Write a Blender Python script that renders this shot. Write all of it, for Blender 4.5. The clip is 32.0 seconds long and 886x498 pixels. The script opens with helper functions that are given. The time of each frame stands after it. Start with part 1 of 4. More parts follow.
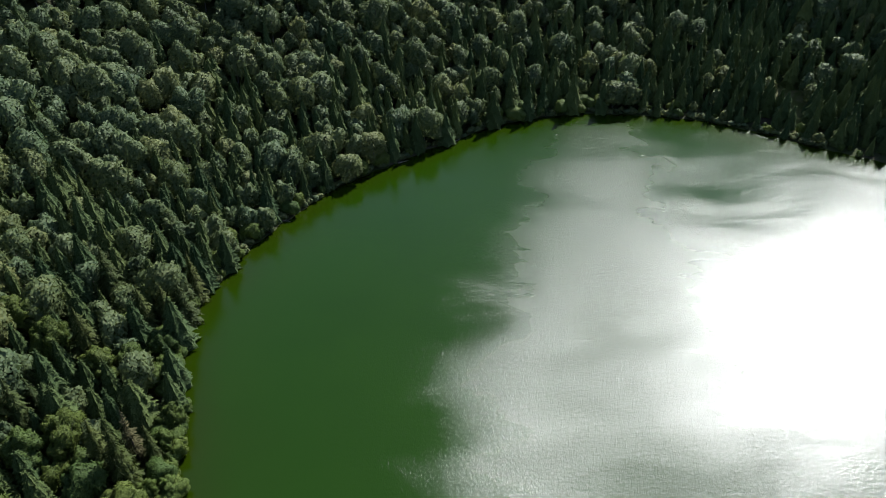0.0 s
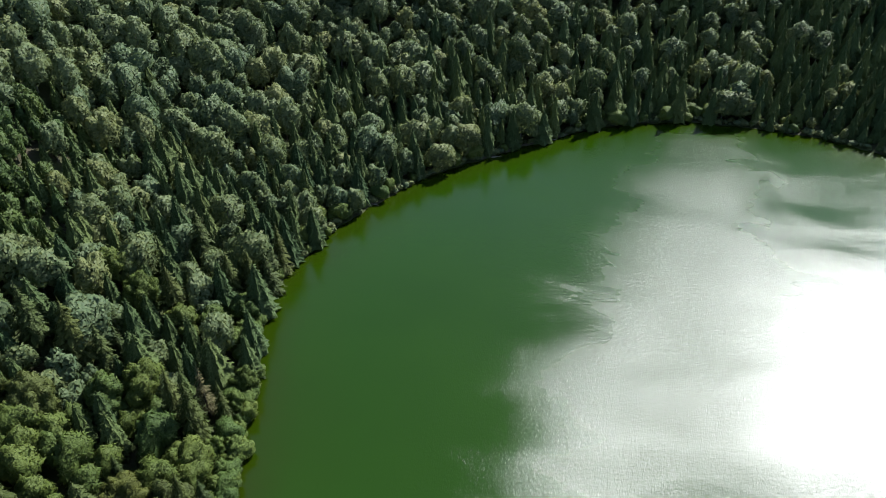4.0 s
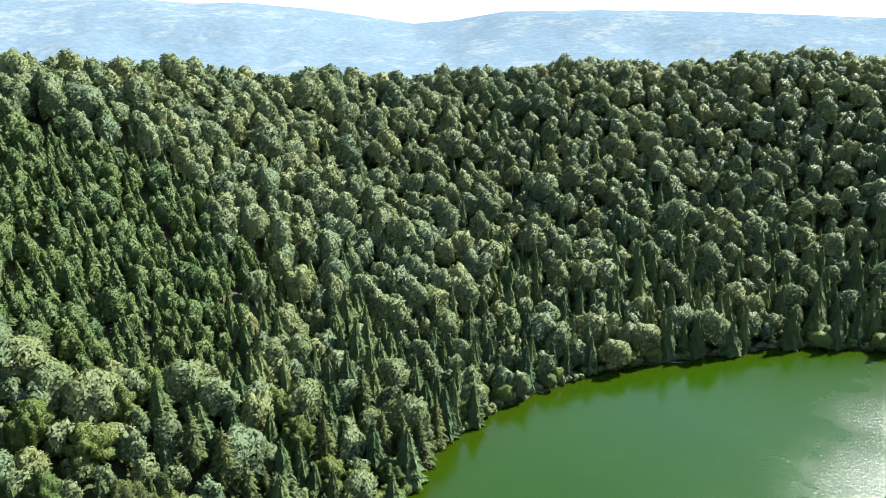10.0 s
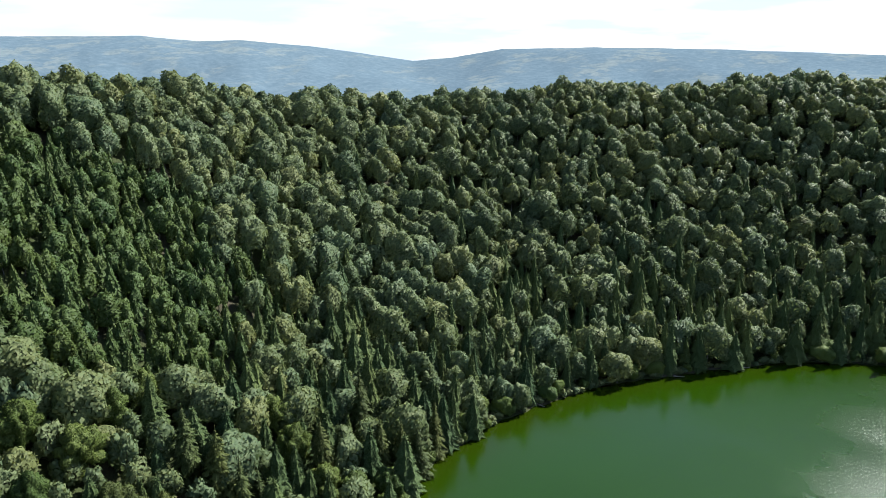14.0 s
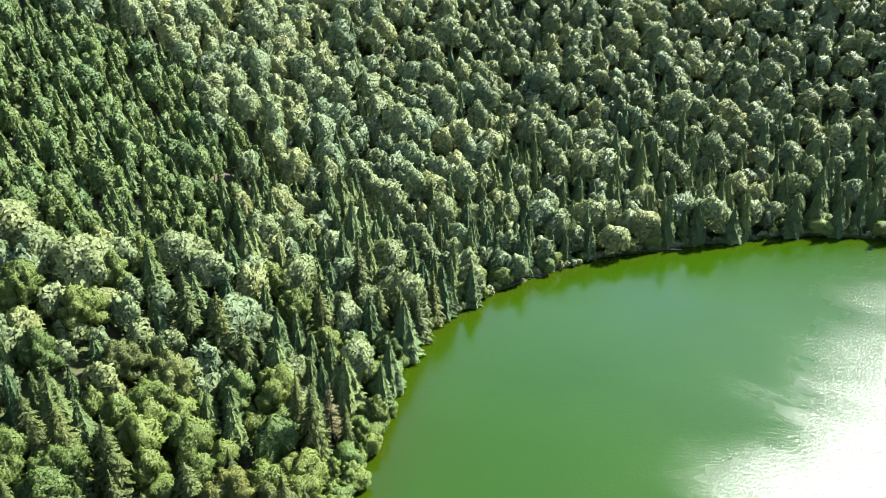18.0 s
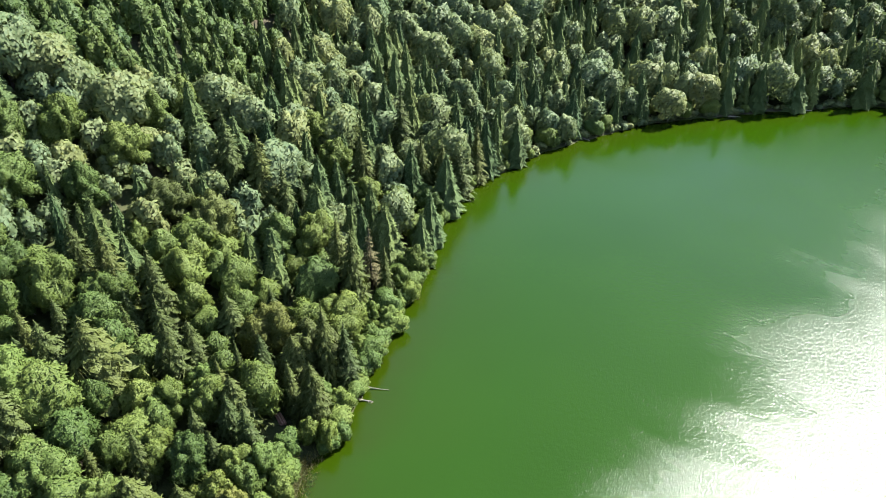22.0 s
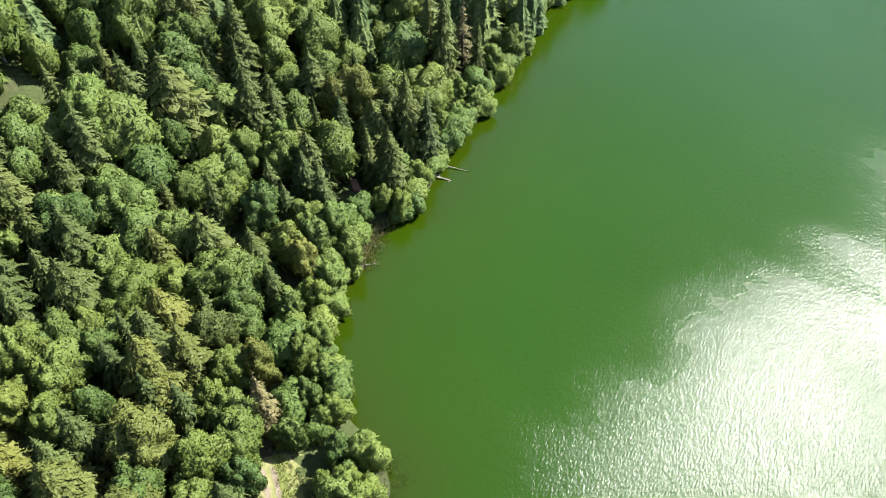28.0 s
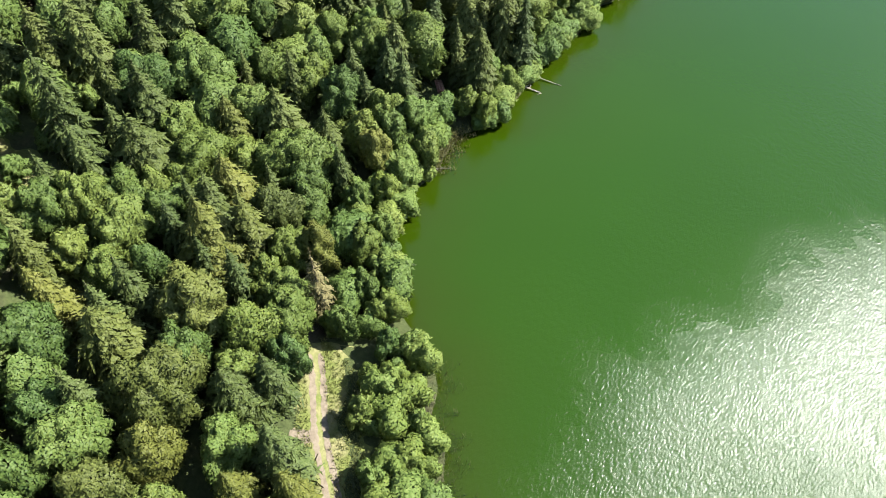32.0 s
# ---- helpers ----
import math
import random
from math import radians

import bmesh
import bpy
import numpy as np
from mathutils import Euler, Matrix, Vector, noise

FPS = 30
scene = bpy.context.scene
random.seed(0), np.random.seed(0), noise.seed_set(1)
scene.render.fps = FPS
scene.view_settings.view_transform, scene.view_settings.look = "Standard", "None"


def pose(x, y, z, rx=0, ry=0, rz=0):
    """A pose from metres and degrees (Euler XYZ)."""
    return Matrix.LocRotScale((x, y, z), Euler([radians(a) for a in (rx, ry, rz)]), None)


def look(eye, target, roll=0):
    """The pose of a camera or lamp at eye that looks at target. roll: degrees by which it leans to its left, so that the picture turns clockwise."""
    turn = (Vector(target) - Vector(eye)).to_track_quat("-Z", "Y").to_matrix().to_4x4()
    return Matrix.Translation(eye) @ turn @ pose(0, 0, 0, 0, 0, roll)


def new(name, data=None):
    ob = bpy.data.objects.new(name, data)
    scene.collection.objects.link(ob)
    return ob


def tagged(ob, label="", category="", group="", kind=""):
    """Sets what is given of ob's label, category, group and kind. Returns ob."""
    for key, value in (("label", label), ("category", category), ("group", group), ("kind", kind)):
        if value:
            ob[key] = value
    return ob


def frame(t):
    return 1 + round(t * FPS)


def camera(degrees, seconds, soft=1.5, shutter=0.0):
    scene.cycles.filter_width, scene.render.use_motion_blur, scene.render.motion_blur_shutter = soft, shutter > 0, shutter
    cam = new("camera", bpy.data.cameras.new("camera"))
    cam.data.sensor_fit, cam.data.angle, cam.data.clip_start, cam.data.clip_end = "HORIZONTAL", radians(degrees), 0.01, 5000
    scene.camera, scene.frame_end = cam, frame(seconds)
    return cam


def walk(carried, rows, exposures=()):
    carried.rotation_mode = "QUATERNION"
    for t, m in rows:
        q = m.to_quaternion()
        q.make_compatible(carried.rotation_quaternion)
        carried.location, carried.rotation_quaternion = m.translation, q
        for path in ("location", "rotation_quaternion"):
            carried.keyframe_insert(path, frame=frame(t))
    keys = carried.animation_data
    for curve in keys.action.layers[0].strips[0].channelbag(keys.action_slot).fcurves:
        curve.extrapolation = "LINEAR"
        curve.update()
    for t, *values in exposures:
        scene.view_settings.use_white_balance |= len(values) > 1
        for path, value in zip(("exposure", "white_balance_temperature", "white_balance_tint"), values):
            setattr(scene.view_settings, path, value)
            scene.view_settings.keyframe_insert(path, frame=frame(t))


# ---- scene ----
cam = camera(64.05, 32.0, soft=0.9)
# seconds, place, yaw, pitch
PATH = [
    (0.0, -0.00, 0.00, 168.00, 0.00, -36.89),
    (0.5, 0.16, 0.05, 166.79, 1.33, -36.87),
    (1.0, 0.32, 0.11, 165.61, 2.67, -36.85),
    (1.5, 0.49, 0.14, 164.50, 4.03, -36.78),
    (2.0, 0.68, 0.11, 163.48, 5.33, -36.83),
    (2.5, 0.89, 0.07, 162.58, 6.37, -36.80),
    (4.5, 1.69, 0.03, 159.50, 10.15, -35.62),
    (5.0, 1.91, -0.01, 158.75, 11.82, -34.80),
    (5.5, 2.19, -0.06, 157.97, 13.55, -33.69),
    (6.0, 2.51, -0.11, 157.12, 15.32, -32.56),
    (6.5, 2.82, -0.16, 156.18, 17.10, -31.47),
    (7.0, 3.09, -0.21, 155.21, 18.59, -29.90),
    (7.5, 3.33, -0.26, 154.20, 19.89, -28.08),
    (8.0, 3.52, -0.33, 153.16, 21.45, -26.17),
    (8.5, 3.68, -0.40, 152.10, 22.27, -24.30),
    (9.0, 3.77, -0.46, 151.01, 23.17, -22.50),
    (9.5, 3.81, -0.50, 149.90, 24.26, -20.87),
    (10.0, 3.82, -0.47, 148.77, 24.75, -19.28),
    (10.5, 3.84, -0.45, 147.62, 24.72, -17.67),
    (11.0, 3.89, -0.52, 146.44, 24.69, -16.33),
    (11.5, 4.00, -0.71, 145.16, 24.68, -16.10),
    (12.0, 4.14, -0.96, 143.84, 24.68, -16.03),
    (12.5, 4.28, -1.22, 142.49, 24.69, -15.97),
    (13.0, 4.40, -1.44, 141.16, 24.68, -15.93),
    (13.5, 4.50, -1.61, 139.86, 24.68, -16.10),
    (14.0, 4.58, -1.75, 138.63, 24.68, -16.37),
    (14.5, 4.62, -1.81, 137.50, 24.67, -16.95),
    (16.5, 4.67, -1.78, 133.39, 24.62, -21.48),
    (17.0, 4.69, -1.74, 132.45, 24.60, -22.72),
    (17.5, 4.70, -1.69, 131.55, 24.60, -23.94),
    (18.0, 4.73, -1.71, 130.63, 24.57, -25.18),
    (18.5, 4.78, -1.77, 129.65, 24.57, -26.39),
    (19.0, 4.88, -1.82, 128.56, 24.54, -27.62),
    (19.5, 4.99, -1.83, 127.38, 24.57, -28.79),
    (20.0, 5.00, -1.87, 126.16, 25.56, -30.01),
    (20.5, 4.95, -1.90, 124.92, 26.87, -31.15),
    (21.0, 4.92, -1.90, 123.61, 27.71, -32.30),
    (21.5, 4.92, -1.92, 122.25, 28.08, -33.49),
    (22.0, 4.89, -1.90, 120.90, 28.51, -34.68),
    (22.5, 4.85, -1.85, 119.59, 29.00, -35.88),
    (23.0, 4.87, -1.76, 118.31, 29.59, -37.05),
    (23.5, 4.90, -1.71, 117.10, 30.26, -38.27),
    (24.0, 4.90, -1.66, 115.98, 31.30, -39.47),
    (24.5, 4.91, -1.63, 114.90, 32.52, -40.69),
    (25.0, 4.98, -1.59, 113.81, 33.74, -41.90),
    (25.5, 5.08, -1.56, 112.67, 34.78, -43.10),
    (27.5, 5.45, -1.48, 107.92, 37.07, -47.48),
    (28.0, 5.51, -1.55, 106.69, 37.74, -48.49),
    (28.5, 5.59, -1.65, 105.43, 38.50, -49.35),
    (29.0, 5.70, -1.75, 104.20, 39.68, -49.81),
    (29.5, 5.82, -1.82, 102.94, 40.92, -50.31),
    (30.0, 5.91, -1.82, 101.61, 42.18, -50.78),
    (30.5, 6.00, -1.83, 100.26, 43.41, -51.27),
    (31.0, 6.10, -1.89, 98.96, 44.67, -51.73),
    (31.5, 6.16, -1.97, 97.68, 45.88, -52.23),
    (32.0, 6.19, -2.11, 96.47, 47.06, -52.73),
]
# the clip's automatic exposure
EXPOSURES = [(0, 1.05, 6050, 10), (2.5, 1.32, 6050, 10), (5, 1.65, 6050, 10), (6, 2.05, 6150, 10), (7, 2.55, 6150, 10), (8, 2.8, 6150, 10), (9, 2.8, 6150, 10), (10, 2.42, 6200, 10), (11, 1.8, 6150, 10), (12, 1.55, 6150, 10), (14.5, 1.7, 6150, 10), (16.5, 2.65, 6300, 10), (18, 2.95, 6350, 10), (20, 2.8, 6350, 10), (23, 2.55, 6450, 10), (28, 2.55, 6500, 10), (32, 2.5, 6500, 10)]
walk(cam, [(t, pose(x, y, z, 0, 0, yaw) @ pose(0, 0, 0, 90 + pitch)) for t, x, y, z, yaw, pitch in PATH],
     exposures=EXPOSURES)

# ---- world and sun ----
SUN_AZ, SUN_EL = 32.0, 44.0     # degrees to the right of +y, and above the horizon
world = bpy.data.worlds.new("world")
scene.world = world
world.use_nodes = True
wn, wl = world.node_tree.nodes, world.node_tree.links
wn.clear()
sky = wn.new("ShaderNodeTexSky")
sky.sky_type, sky.sun_disc = "NISHITA", False
sky.sun_elevation, sky.sun_rotation = radians(SUN_EL), radians(SUN_AZ)
sky.altitude, sky.air_density, sky.dust_density, sky.ozone_density = 950, 1.0, 1.0, 1.2
w_coord, w_map, w_noise, w_ramp, w_mix = (wn.new(k) for k in (
    "ShaderNodeTexCoord", "ShaderNodeMapping", "ShaderNodeTexNoise", "ShaderNodeValToRGB", "ShaderNodeMix"))
w_mix.data_type = "RGBA"
w_map.inputs["Scale"].default_value = (2.2, 2.2, 14.0)
w_noise.inputs["Scale"].default_value, w_noise.inputs["Detail"].default_value = 1.6, 7
w_ramp.color_ramp.elements[0].position, w_ramp.color_ramp.elements[1].position = 0.22, 0.58
w_mix.inputs["B"].default_value = (3.4, 3.75, 4.2, 1)
w_bg, w_out = wn.new("ShaderNodeBackground"), wn.new("ShaderNodeOutputWorld")
w_bg.inputs["Strength"].default_value = 0.088
wl.new(w_coord.outputs["Generated"], w_map.inputs["Vector"])
wl.new(w_map.outputs["Vector"], w_noise.inputs["Vector"])
wl.new(w_noise.outputs["Fac"], w_ramp.inputs["Fac"])
w_sep, w_fade, w_low = wn.new("ShaderNodeSeparateXYZ"), wn.new("ShaderNodeMapRange"), wn.new("ShaderNodeMath")
w_fade.inputs["From Min"].default_value, w_fade.inputs["From Max"].default_value = 0.10, 0.42      # cloud lies low, over the hills
w_fade.inputs["To Min"].default_value, w_fade.inputs["To Max"].default_value = 1.0, 0.12
w_low.operation = "MULTIPLY"
wl.new(w_coord.outputs["Generated"], w_sep.inputs["Vector"])
wl.new(w_sep.outputs["Z"], w_fade.inputs["Value"])
wl.new(w_ramp.outputs["Color"], w_low.inputs[0])
wl.new(w_fade.outputs["Result"], w_low.inputs[1])
wl.new(w_low.outputs[0], w_mix.inputs["Factor"])
wl.new(sky.outputs["Color"], w_mix.inputs["A"])
wl.new(w_mix.outputs["Result"], w_bg.inputs["Color"])
wl.new(w_bg.outputs["Background"], w_out.inputs["Surface"])

sun = new("sun", bpy.data.lights.new("sun", "SUN"))
sun.data.energy, sun.data.angle, sun.data.color = 5.0, radians(0.53), (1.0, 0.965, 0.90)
az, el = radians(SUN_AZ), radians(SUN_EL)
sun.matrix_world = look((0, 0, 400), Vector((0, 0, 400)) - Vector((math.sin(az) * math.cos(el), math.cos(az) * math.cos(el), math.sin(el))))


# ---- materials ----
class Mat:
    """A node material with short ways to add nodes."""

    def __init__(self, name):
        self.mat = bpy.data.materials.new(name)
        self.mat.use_nodes = True
        self.t = self.mat.node_tree
        self.bsdf = self.t.nodes["Principled BSDF"]
        self.out = self.t.nodes["Material Output"]

    def add(self, kind, **values):
        n = self.t.nodes.new("ShaderNode" + kind)
        for k, v in values.items():
            n.inputs[k.replace("_", " ")].default_value = v
        return n

    def join(self, a, b):
        self.t.links.new(a, b)

    def place(self):
        return self.add("NewGeometry").outputs["Position"]

    def noise(self, scale, detail=4, rough=0.55, vector=None):
        n = self.add("TexNoise", Scale=scale, Detail=detail, Roughness=rough)
        self.join(vector or self.place(), n.inputs["Vector"])
        return n.outputs["Fac"]

    def ramp(self, fac, *stops):
        n = self.add("ValToRGB")
        e = n.color_ramp.elements
        while len(e) < len(stops):
            e.new(0.5)
        for el_, (p, c) in zip(e, stops):
            el_.position, el_.color = p, (*c, 1) if len(c) == 3 else c
        self.join(fac, n.inputs["Fac"])
        return n.outputs["Color"]

    def mix(self, fac, a, b, how="MIX"):
        n = self.add("Mix")
        n.data_type, n.blend_type = "RGBA", how
        for sock, v in (("Factor", fac), ("A", a), ("B", b)):
            s = [i for i in n.inputs if i.name == sock and i.enabled][0]
            if isinstance(v, (int, float)):
                s.default_value = v
            elif isinstance(v, tuple):
                s.default_value = (*v, 1)
            else:
                self.join(v, s)
        return [o for o in n.outputs if o.enabled][0]

    def math(self, op, a, b=0.0, clamp=False):
        n = self.add("Math")
        n.operation, n.use_clamp = op, clamp
        for i, v in enumerate((a, b)):
            if isinstance(v, (int, float)):
                n.inputs[i].default_value = v
            else:
                self.join(v, n.inputs[i])
        return n.outputs[0]

    def bump(self, height, strength, distance=0.1):
        n = self.add("Bump", Strength=strength, Distance=distance)
        self.join(height, n.inputs["Height"])
        return n.outputs["Normal"]

    def paint(self, colour, rough=0.7, spec=0.3):
        if isinstance(colour, tuple):
            self.bsdf.inputs["Base Color"].default_value = (*colour, 1)
        else:
            self.join(colour, self.bsdf.inputs["Base Color"])
        if isinstance(rough, (int, float)):
            self.bsdf.inputs["Roughness"].default_value = rough
        else:
            self.join(rough, self.bsdf.inputs["Roughness"])
        self.bsdf.inputs["Specular IOR Level"].default_value = spec
        return self


def leaf_material(name, dark, mid, light, thin=0.20, rough=0.58, wide=0.035, grain=2.6, cover=0.60, turn=0.85):
    """Foliage: each card is a spray of small leaf tufts with gaps between. Hue drifts over the wood, from tree to tree and
    from tuft to tuft, every tuft faces its own way, and light comes through the leaves."""
    m = Mat(name)
    tuft = m.add("TexVoronoi", Scale=grain)
    m.join(m.place(), tuft.inputs["Vector"])
    pick = m.add("SeparateColor")
    m.join(tuft.outputs["Color"], pick.inputs[0])
    over = m.noise(wide, 2)
    info = m.add("ObjectInfo").outputs["Random"]
    tree = m.add("Attribute")
    tree.attribute_name = "tree"
    f = m.math("ADD", m.math("MULTIPLY", over, 0.40), m.math("MULTIPLY", info, 0.40))
    f = m.math("ADD", f, m.math("MULTIPLY", tree.outputs["Fac"], 0.46))
    f = m.math("ADD", f, m.math("MULTIPLY", pick.outputs[0], 0.36))
    col = m.ramp(f, (0.25, dark), (0.58, mid), (0.98, light))
    sort = m.math("MULTIPLY", m.math("ADD", info, tree.outputs["Fac"]), 1.7)
    col = m.mix(m.math("MULTIPLY", m.math("FRACT", sort), 0.85), m.mix(1.0, col, (0.96, 1.0, 1.03), "MULTIPLY"), m.mix(1.0, col, (1.16, 1.03, 0.80), "MULTIPLY"))
    m.paint(col, rough, 0.12)
    # every tuft turned a little
    aside = m.add("VectorMath")
    aside.operation = "SUBTRACT"
    m.join(tuft.outputs["Color"], aside.inputs[0])
    aside.inputs[1].default_value = (0.5, 0.5, 0.5)
    add = m.add("VectorMath")
    add.operation = "MULTIPLY_ADD"
    m.join(aside.outputs[0], add.inputs[0])
    add.inputs[1].default_value = (turn, turn, turn)
    m.join(m.add("NewGeometry").outputs["Normal"], add.inputs[2])
    turned = m.add("VectorMath")
    turned.operation = "NORMALIZE"
    m.join(add.outputs[0], turned.inputs[0])
    m.join(turned.outputs[0], m.bsdf.inputs["Normal"])
    tr = m.add("BsdfTranslucent")
    warm = m.mix(0.6, col, (1.0, 1.0, 0.35), "MULTIPLY")
    m.join(m.mix(0.5, warm, col), tr.inputs["Color"])
    mx = m.add("MixShader", Fac=thin)
    m.join(m.bsdf.outputs[0], mx.inputs[1])
    m.join(tr.outputs[0], mx.inputs[2])
    gap, cut = m.add("BsdfTransparent"), m.add("MixShader")
    m.join(m.math("GREATER_THAN", tuft.outputs["Distance"], cover), cut.inputs[0])
    m.join(mx.outputs[0], cut.inputs[1])
    m.join(gap.outputs[0], cut.inputs[2])
    m.join(cut.outputs[0], m.out.inputs["Surface"])
    return m.mat


# bluer and paler than near_leaves: the haze of distance is put into the colour
LEAF_HAZY_BEECH = leaf_material("hazy_beech_leaves", (0.0364, 0.0566, 0.0294), (0.0642, 0.0948, 0.0459), (0.1066, 0.1306, 0.0573), thin=0.36, grain=1.45, cover=0.68, turn=1.0)
LEAF_YOUNG = leaf_material("young_leaves", (0.0156, 0.0324, 0.0104), (0.0296, 0.0531, 0.0160), (0.0496, 0.0763, 0.0226), thin=0.28, grain=1.6, cover=0.68, turn=1.0)
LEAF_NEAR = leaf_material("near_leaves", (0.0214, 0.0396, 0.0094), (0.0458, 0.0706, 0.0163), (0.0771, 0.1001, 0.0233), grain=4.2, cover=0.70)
LEAF_SHRUB = leaf_material("shrub_leaves", (0.0351, 0.0605, 0.0151), (0.0641, 0.0979, 0.0233), (0.1000, 0.1302, 0.0321), 0.32, grain=4.2, cover=0.70)
LEAF_OLIVE = leaf_material("olive_leaves", (0.0267, 0.0360, 0.0088), (0.0519, 0.0641, 0.0151), (0.0825, 0.0921, 0.0239), grain=4.4, cover=0.70)
LEAF_GREY = leaf_material("grey_conifer_leaves", (0.0222, 0.0351, 0.0094), (0.0427, 0.0580, 0.0163), (0.0679, 0.0854, 0.0246), grain=4.4, cover=0.70)
BROWN_NEEDLE = leaf_material("brown_needles", (0.0382, 0.0373, 0.0163), (0.0611, 0.0568, 0.0246), (0.0901, 0.0828, 0.0377), 0.1, 0.7, grain=4.0)
NEEDLE = leaf_material("spruce_needles", (0.0184, 0.0375, 0.0135), (0.0404, 0.0631, 0.0213), (0.0759, 0.1016, 0.0333), 0.14, 0.75, grain=3.6, cover=0.72)


def bark_material(name, a, b):
    m = Mat(name)
    n = m.noise(3.0, 6)
    m.paint(m.ramp(n, (0.3, a), (0.7, b)), 0.85, 0.2)
    m.join(m.bump(m.noise(9.0, 5), 0.6, 0.05), m.bsdf.inputs["Normal"])
    return m.mat


BARK_BEECH = bark_material("beech_bark", (0.07, 0.065, 0.058), (0.15, 0.14, 0.125))
BARK_SPRUCE = bark_material("spruce_bark", (0.026, 0.021, 0.016), (0.055, 0.045, 0.034))
DEAD_WOOD = bark_material("dead_wood", (0.10, 0.088, 0.070), (0.20, 0.18, 0.15))
RED_WOOD = bark_material("red_wood", (0.20, 0.095, 0.065), (0.32, 0.19, 0.14))


def ground_material():
    m = Mat("forest_ground")
    fine, wide = m.noise(1.4, 8, 0.65), m.noise(0.05, 4)
    litter = m.ramp(fine, (0.3, (0.020, 0.017, 0.011)), (0.7, (0.052, 0.042, 0.027)))
    herbs = m.ramp(fine, (0.3, (0.017, 0.024, 0.007)), (0.75, (0.040, 0.050, 0.016)))
    col = m.mix(m.ramp(wide, (0.34, (0, 0, 0)), (0.5, (1, 1, 1))), litter, herbs)
    m.paint(col, 0.92, 0.15)
    m.join(m.bump(fine, 0.8, 0.25), m.bsdf.inputs["Normal"])
    return m.mat


def water_material():
    """Opaque green algae water; wind ruffles part of it, and the margin shows the brown bed."""
    m = Mat("lake_water")
    shore = m.add("Attribute")
    shore.attribute_name = "shore"
    s = shore.outputs["Fac"]                       # metres from the bank
    pos = m.place()
    drift = m.math("MULTIPLY", m.math("SUBTRACT", m.noise(0.08, 3), 0.5), 7.0)
    edge = m.math("DIVIDE", m.math("ADD", s, drift), 30.0, True)
    murk = m.noise(0.012, 3)
    deep = m.ramp(murk, (0.35, (0.0076, 0.0245, 0.0003)), (0.7, (0.0094, 0.029, 0.0005)))
    col = m.mix(m.ramp(edge, (0.0, (1, 1, 1)), (0.10, (0.75, 0.75, 0.75)), (0.45, (0.22, 0.22, 0.22)), (1.0, (0, 0, 0))), deep, (0.011, 0.019, 0.0006))
    m.paint(col, 1.0, 0.0)
    # the wind: long gusts that fan out over the lake from the western bank, torn into finer streaks
    warp = m.add("TexNoise", Scale=0.011, Detail=2.0)
    m.join(pos, warp.inputs["Vector"])
    bent = m.add("VectorMath")
    bent.operation = "MULTIPLY_ADD"
    m.join(warp.outputs["Color"], bent.inputs[0])
    bent.inputs[1].default_value = (46.0, 46.0, 0.0)
    m.join(pos, bent.inputs[2])
    mp = m.add("Mapping", Rotation=(0, 0, radians(-22)), Scale=(0.017, 0.046, 1.0))
    m.join(bent.outputs[0], mp.inputs["Vector"])
    gust = m.add("TexNoise", Scale=1.0, Detail=4.0, Roughness=0.58, Distortion=0.3)
    m.join(mp.outputs["Vector"], gust.inputs["Vector"])
    px = m.add("SeparateXYZ")
    m.join(pos, px.inputs[0])
    # the strip under the western and northern bank lies sheltered
    north = m.math("MULTIPLY", m.math("MAXIMUM", m.math("SUBTRACT", px.outputs["Y"], 185.0), 0.0), 0.30)
    reach = m.math("DIVIDE", m.math("SUBTRACT", m.math("ADD", px.outputs["X"], 42.0), north), 92.0, True)
    south = m.math("MULTIPLY", m.math("DIVIDE", m.math("SUBTRACT", 128.0, px.outputs["Y"]), 65.0, True), 0.40)
    east = m.math("MULTIPLY", m.math("DIVIDE", m.math("SUBTRACT", px.outputs["X"], 60.0), 60.0, True), 0.30)
    force = m.math("SUBTRACT", m.math("ADD", 0.49, south), east)
    wind = m.math("ADD", m.math("MULTIPLY", m.math("SUBTRACT", gust.outputs["Fac"], 0.5), 0.50), m.math("MULTIPLY", reach, force))
    gloss, mirror, wet = m.add("BsdfGlossy"), m.add("Fresnel", IOR=1.333), m.add("MixShader")
    gloss.distribution = "BECKMANN"
    m.join(m.ramp(wind, (0.0, (0.19, 0.19, 0.19)), (1.0, (0.45, 0.45, 0.45))), gloss.inputs["Roughness"])
    # short crests before the wind, with cat's paws between them
    mr = m.add("Mapping", Rotation=(0, 0, radians(28)), Scale=(1.0, 0.42, 1.0))
    m.join(pos, mr.inputs["Vector"])
    ripple = m.add("TexNoise", Scale=7.0, Detail=2.0, Roughness=0.6)
    m.join(mr.outputs["Vector"], ripple.inputs["Vector"])
    chop = m.add("TexNoise", Scale=3.0, Detail=1.0)
    m.join(mr.outputs["Vector"], chop.inputs["Vector"])
    swell = m.noise(0.75, 2, 0.5)
    waves = m.add("Bump", Distance=0.20)
    m.join(m.ramp(wind, (0.0, (0.04, 0.04, 0.04)), (0.40, (0.42, 0.42, 0.42)), (0.85, (1, 1, 1))), waves.inputs["Strength"])
    tall = m.math("ADD", m.math("MULTIPLY", ripple.outputs["Fac"], 0.75), m.math("MULTIPLY", chop.outputs["Fac"], 1.1))
    m.join(m.math("ADD", tall, m.math("MULTIPLY", swell, 1.35)), waves.inputs["Height"])
    for taker in (gloss, mirror):
        m.join(waves.outputs["Normal"], taker.inputs["Normal"])
    m.join(mirror.outputs[0], wet.inputs[0])
    m.join(m.bsdf.outputs[0], wet.inputs[1])
    m.join(gloss.outputs[0], wet.inputs[2])
